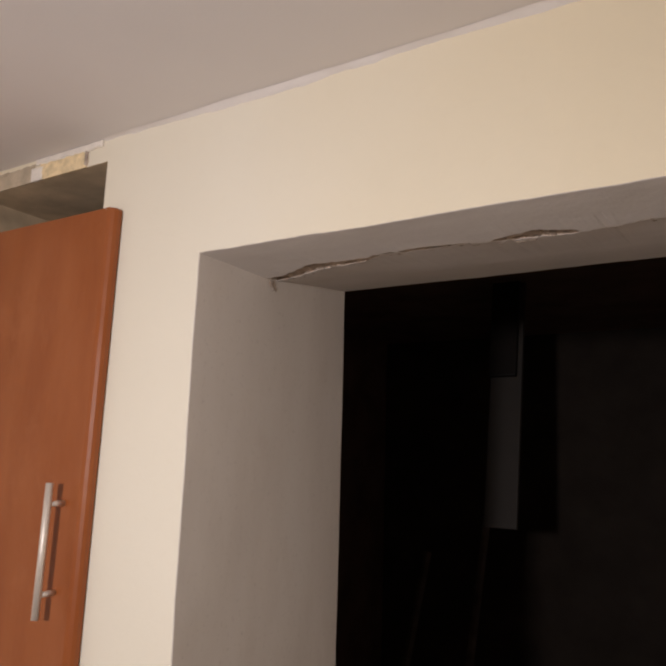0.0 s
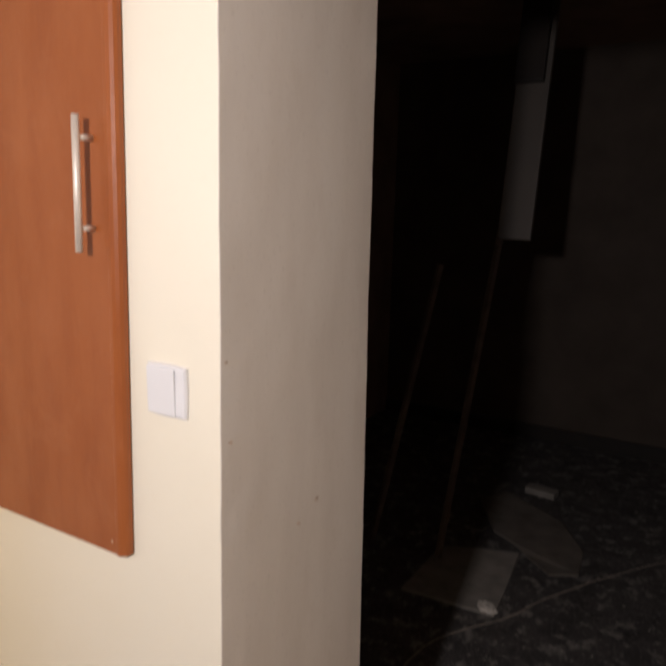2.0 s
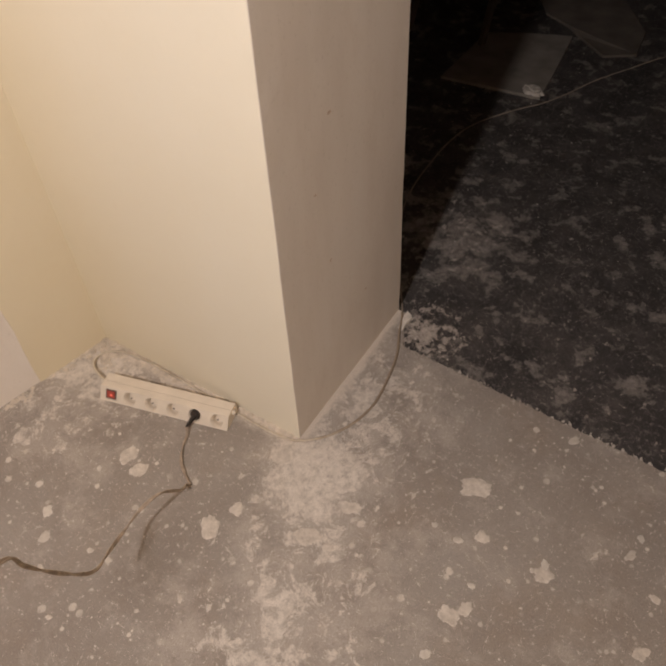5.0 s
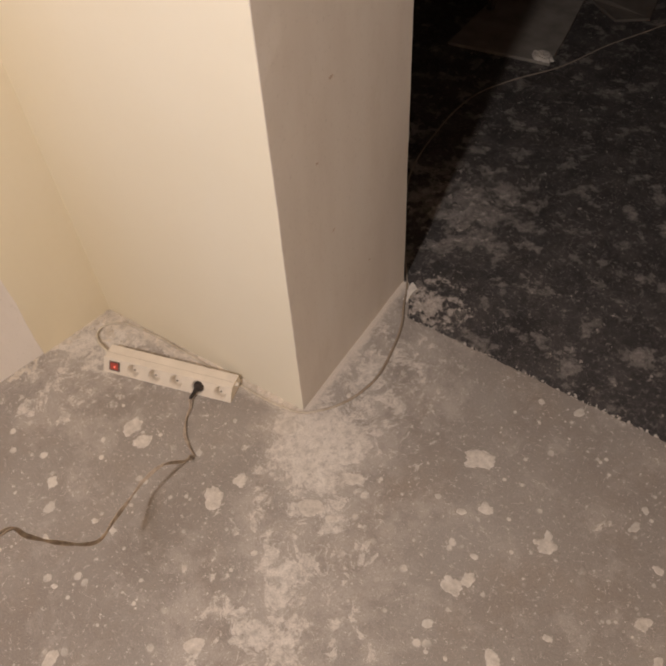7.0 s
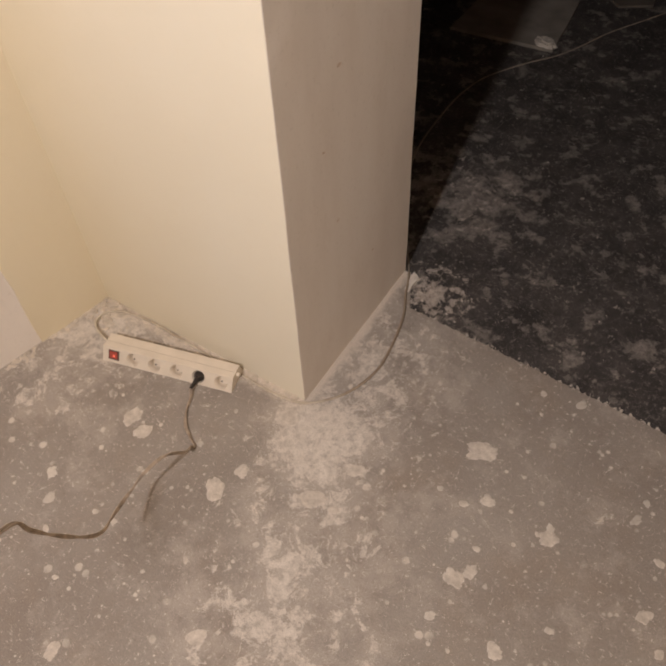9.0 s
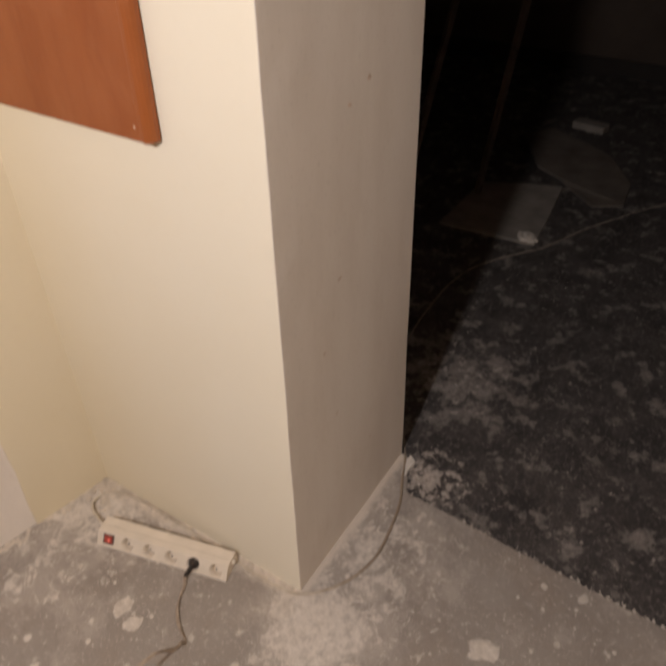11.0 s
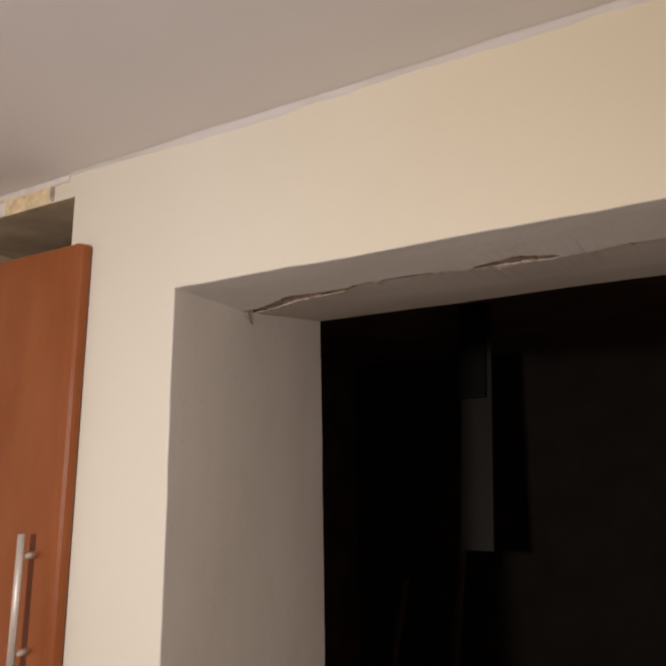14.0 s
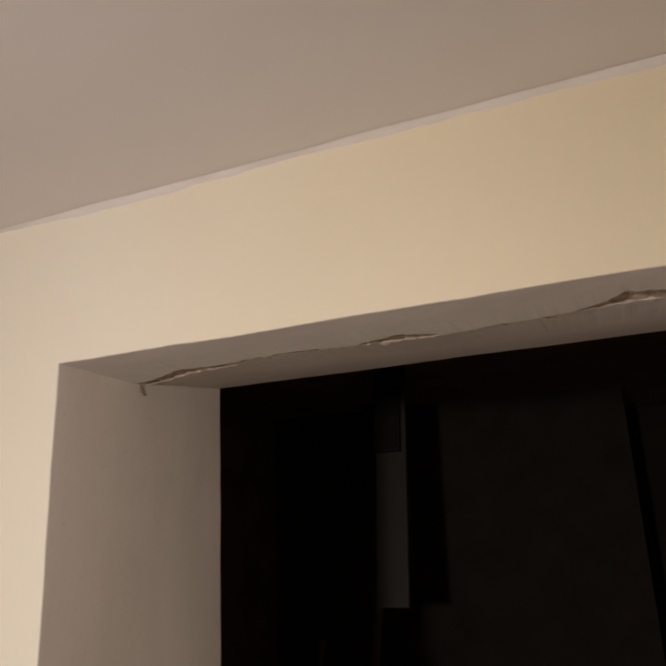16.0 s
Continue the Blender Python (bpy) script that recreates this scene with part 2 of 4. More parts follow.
def bitumen_material():
    """Black bitumen floor, smeared with dust and plaster."""
    m = Mat("bitumen", 0.62).specular(0.25)
    black = m.ramp(m.noise(7, 8, 0.65), (0.3, (0.042, 0.037, 0.035)), (0.7, (0.070, 0.062, 0.059)))
    drift = m.math("MULTIPLY", m.near((0.02, 0.84, 0.0), 0.27), 0.15)
    heap = m.math("ADD", m.math("MULTIPLY", drift, 0.5), m.math("MULTIPLY", m.near((0.105, 0.440, 0.0), 0.15), 0.21))
    film = m.ramp(m.math("ADD", drift, m.noise(8, 13, 0.74)), (0.45, 0.0), (0.58, 0.22), (0.75, 0.48))
    base = m.mix(film, black, (0.19, 0.166, 0.150))
    patch = m.ramp(m.math("ADD", drift, m.noise(12, 15, 0.70)), (0.545, 0.0), (0.575, 0.50), (0.70, 1.0))
    patch = m.mix(1.0, patch, m.ramp(m.noise(70, 10, 0.75), (0.40, 0.35), (0.54, 1.0)), "MULTIPLY")
    base = m.mix(patch, base, (0.35, 0.308, 0.275))
    clump = m.ramp(m.math("ADD", heap, m.noise(38, 12, 0.74, warp=0.2)), (0.615, 0.0), (0.635, 0.55), (0.74, 0.9))
    base = m.mix(clump, base, (0.58, 0.50, 0.435))
    fine = m.ramp(m.noise(110, 12, 0.8), (0.550, 0.0), (0.595, 0.62))
    base = m.mix(fine, base, (0.32, 0.28, 0.25))
    base = m.mix(1.0, base, m.ramp(m.noise(330, 6, 0.78), (0.36, (0.66, 0.66, 0.66)), (0.64, (1.32, 1.32, 1.32))), "MULTIPLY")
    dots = m.ramp(m.math("ADD", m.voronoi(30), m.math("MULTIPLY", m.math("SUBTRACT", m.noise(120, 5, 0.7), 0.5), 0.3)), (0.07, 0.5), (0.14, 0.0))
    dots = m.mix(1.0, dots, m.ramp(m.noise(7, 2), (0.50, 0.0), (0.60, 1.0)), "MULTIPLY")
    base = m.mix(dots, base, (0.42, 0.36, 0.315))
    m.colour(base)
    return m.bump(m.math("ADD", m.noise(70, 10, 0.76), m.math("MULTIPLY", patch, 0.5)), 0.004, 0.7).m


def splash_material():
    m = Mat("dried_plaster", 0.85).specular(0.2)
    base = m.ramp(m.noise(55, 8, 0.7), (0.3, (0.40, 0.34, 0.285)), (0.5, (0.60, 0.535, 0.465)), (0.8, (0.74, 0.68, 0.60)))
    own = m.t.nodes.new("ShaderNodeNewGeometry").outputs["Random Per Island"]
    m.colour(m.mix(m.ramp(own, (0.15, 0.0), (0.9, 0.55)), base, (0.43, 0.385, 0.34)))
    return m.bump(m.noise(90, 5), 0.0012, 0.6).m


def worn_splash_material():
    """Old splashes, trodden thin, with the grey floor showing through."""
    m = Mat("worn_plaster", 0.85).specular(0.2)
    base = m.ramp(m.noise(48, 10, 0.75), (0.32, (0.42, 0.365, 0.31)), (0.5, (0.58, 0.51, 0.44)), (0.66, (0.72, 0.645, 0.565)))
    m.colour(m.mix(m.ramp(m.noise(130, 6, 0.7), (0.58, 0.0), (0.68, 0.4)), base, (0.31, 0.26, 0.22)))
    return m.bump(m.noise(110, 6), 0.0012, 0.6).m


def wood_material():
    """Cherry-coloured veneer with faint upright grain and mottling."""
    m = Mat("cherry_veneer", 0.36).specular(0.35)
    grain = m.noise(8, 6, 0.6, (3, 3, 0.45), 0.4)
    base = m.ramp(grain, (0.28, (0.245, 0.064, 0.0145)), (0.5, (0.27, 0.074, 0.017)), (0.72, (0.295, 0.084, 0.020)))
    mottle = m.ramp(m.noise(6, 4, 0.6, (1.5, 1, 0.6)), (0.42, 0.0), (0.72, 0.55))
    base = m.mix(mottle, base, (0.36, 0.118, 0.038))
    cloud = m.ramp(m.noise(11, 5, 0.65, (1, 1, 0.8), 0.6), (0.55, 0.0), (0.75, 0.25))
    base = m.mix(cloud, base, (0.40, 0.145, 0.055))
    lines = m.ramp(m.noise(70, 4, 0.6, (4, 4, 0.10)), (0.60, 0.0), (0.80, 0.07))
    base = m.mix(lines, base, (0.22, 0.058, 0.016))
    m.colour(base)
    m.rough(m.ramp(m.noise(12, 5), (0.3, 0.30), (0.7, 0.46)))
    return m.bump(m.math("ADD", lines, m.noise(90, 3)), 0.0006, 0.5).m


def plain(name, colour, roughness=0.5, metallic=0.0, spread=0.12, scale=30, bump=0.0008, spec=0.4):
    m = Mat(name, roughness, metallic).specular(spec)
    dark, light = (tuple(min(1.0, v * k) for v in colour) for k in (1 - spread, 1 + spread))
    m.colour(m.ramp(m.noise(scale, 4), (0.3, dark), (0.7, light)))
    return m.bump(m.noise(scale * 4, 3), bump, 0.5).m


PAINT, PLASTER, SOFFIT, CEILING = paint_material(), plaster_material(), soffit_material(), ceiling_material()
SCREED, BITUMEN, SPLASH, WOOD = screed_material(), bitumen_material(), splash_material(), wood_material()
WORN = worn_splash_material()
RUBBLE = plain("plaster_rubble", (0.60, 0.52, 0.43), 0.9, spread=0.22, scale=40, bump=0.0015)
GOUGE = plain("broken_plaster", (0.50, 0.395, 0.315), 0.9, spread=0.4, scale=60, bump=0.0015)
RAW_EDGE = plain("raw_chipboard", (0.55, 0.40, 0.25), 0.8, spread=0.2, scale=120)
STEEL = plain("brushed_steel", (0.70, 0.62, 0.54), 0.50, 0.50, spread=0.06, scale=200, bump=0.0002)
SWITCH = plain("white_plastic", (0.72, 0.70, 0.70), 0.4, spread=0.02, scale=20, bump=0.0002)
CREAM = plain("aged_plastic", (0.71, 0.62, 0.51), 0.42, spread=0.07, scale=25, bump=0.0005)
BLACK = plain("black_rubber", (0.042, 0.032, 0.027), 0.5, spread=0.2)
# shade put into the colour: the cable turns browner into the doorway
CABLE = Mat("dusty_shaded_cable", 0.6).specular(0.3)
CABLE.colour(CABLE.mix(CABLE.ramp(CABLE.math("ADD", CABLE.axis("Y"), CABLE.math("MULTIPLY", CABLE.noise(25, 5), 0.3)), (0.10, 0.0), (0.26, 0.85)), CABLE.ramp(CABLE.noise(60, 4), (0.3, (0.50, 0.43, 0.34)), (0.7, (0.66, 0.58, 0.47))), (0.26, 0.19, 0.13)))
CABLE = CABLE.m
# far run coloured dimmer to stand for the weak light in the room
ROOM_CABLE = plain("dimmed_cable", (0.30, 0.245, 0.195), 0.7, spread=0.25, scale=30)
CORD = plain("brown_cord", (0.40, 0.315, 0.24), 0.6, spread=0.35, scale=50)
FOAM = plain("yellow_foam", (0.80, 0.63, 0.38), 0.9, spread=0.2, scale=60, bump=0.0012)
# the room's dimness is put into this colour, far below real plaster
ROOM = plain("dimmed_room_plaster", (0.078, 0.059, 0.047), 0.9, spread=0.15, scale=4, bump=0.003, spec=0.1)
# same room, coloured paler than the back wall to lift its shaded sides
SIDE = plain("shade_lift_plaster", (0.25, 0.168, 0.122), 0.9, spread=0.2, scale=4, bump=0.003, spec=0.1)
# pale so that the unseen east wall bounces lamp light into the room
BOUNCE_WALL = plain("bounce_wall_plaster", (0.52, 0.44, 0.37), 0.9, spread=0.12, scale=4, bump=0.003, spec=0.1)
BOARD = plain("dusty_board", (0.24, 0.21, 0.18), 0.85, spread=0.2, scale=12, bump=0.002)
# dimmer board copy: the torn sheet's weaker light is put into its grey
DIM_BOARD = plain("dimmed_grey_board", (0.14, 0.117, 0.098), 0.9, spread=0.25, scale=9, bump=0.003, spec=0.1)
# white board with the room's weak light put into its near-black colour
PANEL = plain("dimmed_white_panel", (0.070, 0.056, 0.046), 0.6, spread=0.07, scale=8)
TIMBER = plain("weathered_timber", (0.105, 0.074, 0.056), 0.8, spread=0.35, scale=14, bump=0.002)
SKIRT = plain("dark_skirting", (0.018, 0.012, 0.009), 0.5, spread=0.2, scale=10)
SCRAP = plain("grey_scrap", (0.52, 0.425, 0.31), 0.9, spread=0.2, scale=30, bump=0.001)
PIN = plain("pin_shadow", (0.16, 0.13, 0.10), 0.7)
LINING = plain("recess_board", (0.56, 0.43, 0.28), 0.85, spread=0.25, scale=10, bump=0.002)
RED = Mat("red_indicator", 0.25)
RED.colour((0.34, 0.075, 0.055))
RED.b.inputs["Emission Color"].default_value = (1.0, 0.07, 0.04, 1)
RED.b.inputs["Emission Strength"].default_value = 0.05
RED = RED.m
GLOW = Mat("indicator_glow", 0.3)
GLOW.colour((0.6, 0.10, 0.06))
GLOW.b.inputs["Emission Color"].default_value = (1.0, 0.16, 0.10, 1)
GLOW.b.inputs["Emission Strength"].default_value = 0.45
GLOW = GLOW.m

# ---- setting: walls round the opening ----
TOP, HEAD, BACK_HEAD = 2.285, 2.05, 2.086
DOOR_W, WEST, EAST, SOUTH, NORTH = 1.02, -1.0, 1.75, -2.1, 3.98
# unseen hall wall, drawn in close so that more lamp light bounces back
HALL_EAST = 1.36
CRACK = [(0.0, 0.166, 0.205), (0.04, 0.166, 0.198), (0.11, 0.125, 0.176), (0.20, 0.133, 0.162), (0.24, 0.129, 0.140),
         (0.31, 0.121, 0.146), (0.355, 0.127, 0.144), (0.40, 0.140, 0.149), (0.42, 0.130, 0.152), (0.47, 0.112, 0.162),
         (0.515, 0.132, 0.163), (0.525, 0.148, 0.154), (0.565, 0.146, 0.150), (0.60, 0.136, 0.144), (0.636, 0.137, 0.144),
         (0.70, 0.126, 0.139), (0.735, 0.100, 0.138), (0.755, 0.074, 0.138), (0.80, 0.086, 0.144), (0.86, 0.10, 0.15), (1.1, 0.12, 0.14)]


def crack_at(x):
    a, b = lerp_table(CRACK, max(0.0, x))
    a, b = a + 0.10 * (b - a) - 0.005 * min(1.0, x / 0.3), b - 0.14 * (b - a) - 0.005 * min(1.0, x / 0.3)
    wob = 0.005 * noise.noise((x * 45, 3.1, 0)) + 0.003 * noise.noise((x * 130, 7.7, 0))
    rag = 0.004 * noise.noise((x * 60, 11.0, 0)) + 0.003 * noise.noise((x * 170, 5.0, 0))
    return a + wob, max(b + rag, a + wob + (0.0075 if x < 0.52 else 0.0035))


def jamb_depth(z):
    return lerp_table([(0.0, 0.479), (0.64, 0.4585), (1.4, 0.442), (2.05, 0.435), (3.0, 0.435)], z)[0]


def wave(x, y, z, amount=0.0016):
    return amount * noise.noise((x * 5, y * 5, z * 4)) + 0.4 * amount * noise.noise((x * 23, y * 23, z * 17))


def wall_north():
    bm = bmesh.new()
    verts = {}

    def v(x, y, z, dx=0.0, dy=0.0, dz=0.0):
        key = (round(x, 4), round(y, 4), round(z, 4))
        if key not in verts:
            verts[key] = bm.verts.new((x + dx, y + dy, z + dz))
        return verts[key]

    def corner(z):
        return v(0.0, 0.0, z, wave(0, 0, z, 0.0024), wave(0, 9, z, 0.0022)) if z < HEAD else v(0.0, 0.0, z)

    # face of the pier, with the cupboard's recess
    xs = [WEST, -0.605, -0.45, -0.34, -0.228, -0.12, -0.05, 0.0]
    zs = [k * 0.05 for k in range(41)] + [HEAD, 2.12, 2.243, 2.5]
    for x0, x1 in zip(xs, xs[1:]):
        for z0, z1 in zip(zs, zs[1:]):
            if -0.605 <= x0 and x1 <= -0.228 and z0 >= 1.05 - 1e-6 and z1 <= 2.243:
                continue
            bm.faces.new([corner(z) if x == 0.0 else v(x, 0.0, z) for x, z in ((x0, z0), (x1, z0), (x1, z1), (x0, z1))])
    # recess
    a, b, d = -0.605, -0.228, 0.34
    rz = [z for z in zs if 1.05 - 1e-6 <= z <= 2.243]
    ring = [(x, rz[0]) for x in xs if a <= x <= b]
    top = [(x, rz[-1]) for x in xs if a <= x <= b]
    for line in (ring, top, [(a, z) for z in rz], [(b, z) for z in rz]):
        for p, q in zip(line, line[1:]):
            bm.faces.new((v(p[0], 0, p[1]), v(q[0], 0, q[1]), v(q[0], d, q[1]), v(p[0], d, p[1]))).material_index = 4
    bm.faces.new((v(a, d, rz[0]), v(b, d, rz[0]), v(b, d, rz[-1]), v(a, d, rz[-1])))
    # reveal on the side of the opening
    ys = [0.0, 0.06, 0.12, 0.18, 0.25, 0.32, 0.39, 1.0]
    for z0, z1 in zip(zs[:42], zs[1:42]):
        for s0, s1 in zip(ys, ys[1:]):
            f = bm.faces.new([corner(z) if s == 0 else v(0.0, s, z, wave(0, s, z, 0.0013), (jamb_depth(z) - 1.0 + 0.001 * noise.noise((z * 14, 2, 2))) if s == 1.0 else 0.0)
                              for s, z in ((s0, z0), (s0, z1), (s1, z1), (s1, z0))])
            f.material_index = 1
    f = bm.faces.new((v(0, 0.0, HEAD), v(0, 0.0, HEAD + 0.06), v(0, 1.0, HEAD + 0.06, 0, jamb_depth(2.1) - 1.0), v(0, 1.0, HEAD)))
    f.material_index = 1
    # lintel: face, soffit in two halves, broken joint
    n = 204
    px = [DOOR_W * k / n for k in range(n + 1)]
    edge = [v(x, 0.0, HEAD, 0, wave(x, 3, 0), wave(x, 0, 5) * 1.2) for x in px]
    above = [v(x, 0.0, 2.5) for x in px]
    mid = [v(x, 0.0, 2.243) for x in px]
    for k in range(n):
        bm.faces.new((edge[k], edge[k + 1], mid[k + 1], mid[k]))
        bm.faces.new((mid[k], mid[k + 1], above[k + 1], above[k]))
    rows = []
    for x in px:
        c0, c1 = crack_at(x)
        chip = 0.0015 * noise.noise((x * 80, 1, 1))
        rows.append([bm.verts.new(p) for p in ((x, c0 * 0.5, HEAD + wave(x, 1, 1)), (x, c0, HEAD + chip), (x, c0 + 0.001, HEAD + 0.020),
                                               (x, c1 + 0.001, HEAD + 0.020), (x, c1, HEAD + 0.003 - chip), (x, 0.30, HEAD + 0.019 + wave(x, 2, 2)),
                                               (x, 0.438 + wave(x, 8, 8), BACK_HEAD + wave(x, 5, 2)), (x, 0.440, 2.8))])
    for k in range(n):
        quad = [edge[k], *rows[k]], [edge[k + 1], *rows[k + 1]]
        for j in range(8):
            if j == 3:
                continue
            f = bm.faces.new((quad[0][j], quad[0][j + 1], quad[1][j + 1], quad[1][j]))
            f.material_index = 3 if j in (2, 4) else 2
    # far side of the opening and the wall beyond
    for z0, z1 in zip(zs[:42], zs[1:42]):
        f = bm.faces.new((v(DOOR_W, 0, z0), v(DOOR_W, 0.46, z0), v(DOOR_W, 0.46, z1), v(DOOR_W, 0, z1)))
        f.material_index = 1
    for z0, z1 in zip(zs, zs[1:]):
        bm.faces.new((v(DOOR_W, 0, z0), v(EAST, 0, z0), v(EAST, 0, z1), v(DOOR_W, 0, z1)))
    # the sides towards the dark room
    levels = [0.0, 0.3, 0.64, 1.0, 1.4, 1.75, 2.1, 2.8]
    for x0, x1 in ((-1.7, -0.002), (DOOR_W + 0.002, EAST)):
        line = [[bm.verts.new((x, jamb_depth(z) - 0.004, z)) for z in levels] for x in (x0, x1)]
        for k in range(len(levels) - 1):
            bm.faces.new((line[0][k], line[1][k], line[1][k + 1], line[0][k + 1])).material_index = 1
    bmesh.ops.recalc_face_normals(bm, faces=bm.faces[:])
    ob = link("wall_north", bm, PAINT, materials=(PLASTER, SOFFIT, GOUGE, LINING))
    mod = ob.modifiers.new("worn_edges", "BEVEL")
    mod.width, mod.segments, mod.limit_method, mod.angle_limit = 0.0022, 2, "ANGLE", radians(70)
    tagged(ob, "cream painted wall with a bare plaster doorway", "wall", kind="structure")
    # broken bed of the joint above the opening
    bm = bmesh.new()
    rows = []
    m = 420
    for k in range(m + 1):
        x = DOOR_W * k / m
        c0, c1 = crack_at(x)
        rows.append([bm.verts.new((x, c0 - 0.012 + (c1 - c0 + 0.024) * j / 5, HEAD + (0.014 if x < 0.03 else 0.0055) + 0.004 * noise.noise((x * 70, j * 0.9, 4)) + 0.0025 * noise.noise((x * 190, j * 1.7, 9)))) for j in range(6)])
    for k in range(m):
        for j in range(5):
            bm.faces.new((rows[k][j], rows[k][j + 1], rows[k + 1][j + 1], rows[k + 1][j]))
    part("broken_joint", bm, GOUGE, ob, "crumbled brown plaster in the lintel crack")
    # scars on the reveal
    rng = random.Random(4)
    scar = plain("reveal_scar", (0.64, 0.50, 0.39), 0.9, spread=0.3, scale=90)
    for y, z, r in ((0.266, 1.049, 0.0045), (0.208, 1.023, 0.0035), (0.174, 0.732, 0.004), (0.297, 0.229, 0.003), (0.021, 1.228, 0.0035), (0.012, 1.352, 0.003), (0.12, 0.60, 0.003), (0.16, 0.42, 0.003)):
        bm = bmesh.new()
        blob(bm, 0, 0, 0, r * 0.85, 0.0002, rng, 9, 2.1, 1.2 + rng.random())
        bmesh.ops.transform(bm, matrix=Matrix.Translation((0.0012 + wave(0, y, z, 0.0013), y, z)) @ Matrix.Rotation(radians(90), 4, "Y"), verts=bm.verts[:])
        part("scar", bm, scar, ob)
    # crumbled hole where the joint runs into the reveal
    for y, z, r, mat in ((0.182, 2.0435, 0.0075, GOUGE), (0.190, 2.036, 0.0035, GOUGE)):
        bm = bmesh.new()
        blob(bm, 0, 0, 0, r, 0.0008, rng, 14, 1.0, 0.4)
        bmesh.ops.transform(bm, matrix=Matrix.Translation((0.0014 + wave(0, y, z, 0.0013), y, z)) @ Matrix.Rotation(radians(90), 4, "Y"), verts=bm.verts[:])
        part("hole", bm, mat, ob)
    return ob


wall_north()


def wall_west():
    """Slightly skewed side wall: painted up to the corner, bare plaster towards the viewer."""
    def at(y):
        return -0.612 + 0.19 * y
    out = []
    for name, y0, y1, off, mat, label in (("wall_west", -0.192, 0.0, 0.0, PAINT, "cream painted side wall in the corner"), ("wall_west_bare", SOUTH, -0.168, -0.004, PLASTER, "bare grey plaster side wall with an uneven edge")):
        bm = bmesh.new()
        n, k = max(3, int((y1 - y0) / 0.08)), 40
        grid = [[bm.verts.new((at(y0 + (y1 - y0) * i / n) + off + wave(1, i, j * 0.06, 0.002), y0 + (y1 - y0) * i / n + (0.004 * noise.noise((j * 0.5, 3, 3)) if i in (0, n) and name == "wall_west" and i == 0 else 0), 2.4 * j / k)) for j in range(k + 1)] for i in range(n + 1)]
        for i in range(n):
            for j in range(k):
                bm.faces.new((grid[i][j], grid[i + 1][j], grid[i + 1][j + 1], grid[i][j + 1]))
        bmesh.ops.recalc_face_normals(bm, faces=bm.faces[:])
        ob = link(name, bm, mat)
        ob.modifiers.new("thickness", "SOLIDIFY").thickness = 0.08
        ob.modifiers["thickness"].offset = 1.0
        out.append(tagged(ob, label, "wall", kind="structure"))
    return out


wall_west()


def slab(name, x0, x1, y0, y1, z0, z1, mat, label, category):
    return tagged(link(name, boxed(x0, x1, y0, y1, z0, z1), mat), label, category, kind="structure")


# unseen south and east walls, added near the lamp as reflectors
slab("wall_south", -1.3, EAST, SOUTH - 0.1, SOUTH, 0.0, 2.4, PAINT, "unseen cream wall behind the viewer, placed to bounce light", "wall")
slab("wall_east", HALL_EAST, HALL_EAST + 0.1, SOUTH, -0.002, 0.0, 2.4, PAINT, "unseen cream side wall of the hall, placed to bounce light", "wall")
slab("ceiling", -1.3, EAST, SOUTH, 0.12, TOP, TOP + 0.1, CEILING, "off-white painted flat ceiling of the hall", "ceiling")
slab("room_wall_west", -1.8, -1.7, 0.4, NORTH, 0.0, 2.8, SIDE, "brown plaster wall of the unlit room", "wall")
slab("room_wall_east", EAST, EAST + 0.1, 0.4, NORTH + 1.2, 0.0, 2.8, BOUNCE_WALL, "unseen pale wall placed to bounce light into the unlit room", "wall")
slab("room_wall_north", -1.8, 0.81, NORTH, NORTH + 0.14, 0.0, 2.8, ROOM, "plaster back wall of the unlit room, colour darkened", "wall")
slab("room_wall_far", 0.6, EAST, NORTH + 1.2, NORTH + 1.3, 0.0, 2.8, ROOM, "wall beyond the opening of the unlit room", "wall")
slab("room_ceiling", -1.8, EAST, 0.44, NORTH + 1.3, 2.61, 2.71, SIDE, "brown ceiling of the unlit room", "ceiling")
slab("skirting", -1.7, 0.81, NORTH - 0.016, NORTH, -0.01, 0.095, SKIRT, "dark skirting along the back wall", "skirting")


def floors():
    bm = bmesh.new()
    # grey screed with a ragged edge in the doorway
    n = 420
    xs = [-1.5 + (EAST + 1.5) * k / n for k in range(n + 1)]

    def edge(x):
        y = 0.372 - 0.055 * min(max(x, 0.06), 0.9) + 0.003 * noise.noise((x * 40, 0, 1)) + 0.003 * noise.noise((x * 140, 0, 2))
        if x < 0.07:
            y = 0.372 + 0.105 * min(1.0, (0.07 - x) / 0.05) + 0.004 * noise.noise((x * 60, 0, 1))
        return y
    front = [bm.verts.new((x, SOUTH, 0)) for x in xs]
    back = [bm.verts.new((x, edge(x), 0)) for x in xs]
    low = [bm.verts.new((x, edge(x) + 0.002, -0.02)) for x in xs]
    for k in range(n):
        bm.faces.new((front[k], front[k + 1], back[k + 1], back[k]))
        bm.faces.new((back[k], back[k + 1], low[k + 1], low[k]))
    ob = link("floor", bm, SCREED)
    tagged(ob, "grey screed floor smeared with plaster dust and splashes", "floor", kind="structure")
    bm = boxed(-1.8, EAST, 0.30, NORTH + 1.3, -0.10, -0.005)
    room = tagged(link("room_floor", bm, BITUMEN), "black bitumen floor with dusty white smears", "floor", kind="structure")
    return edge


EDGE = floors()


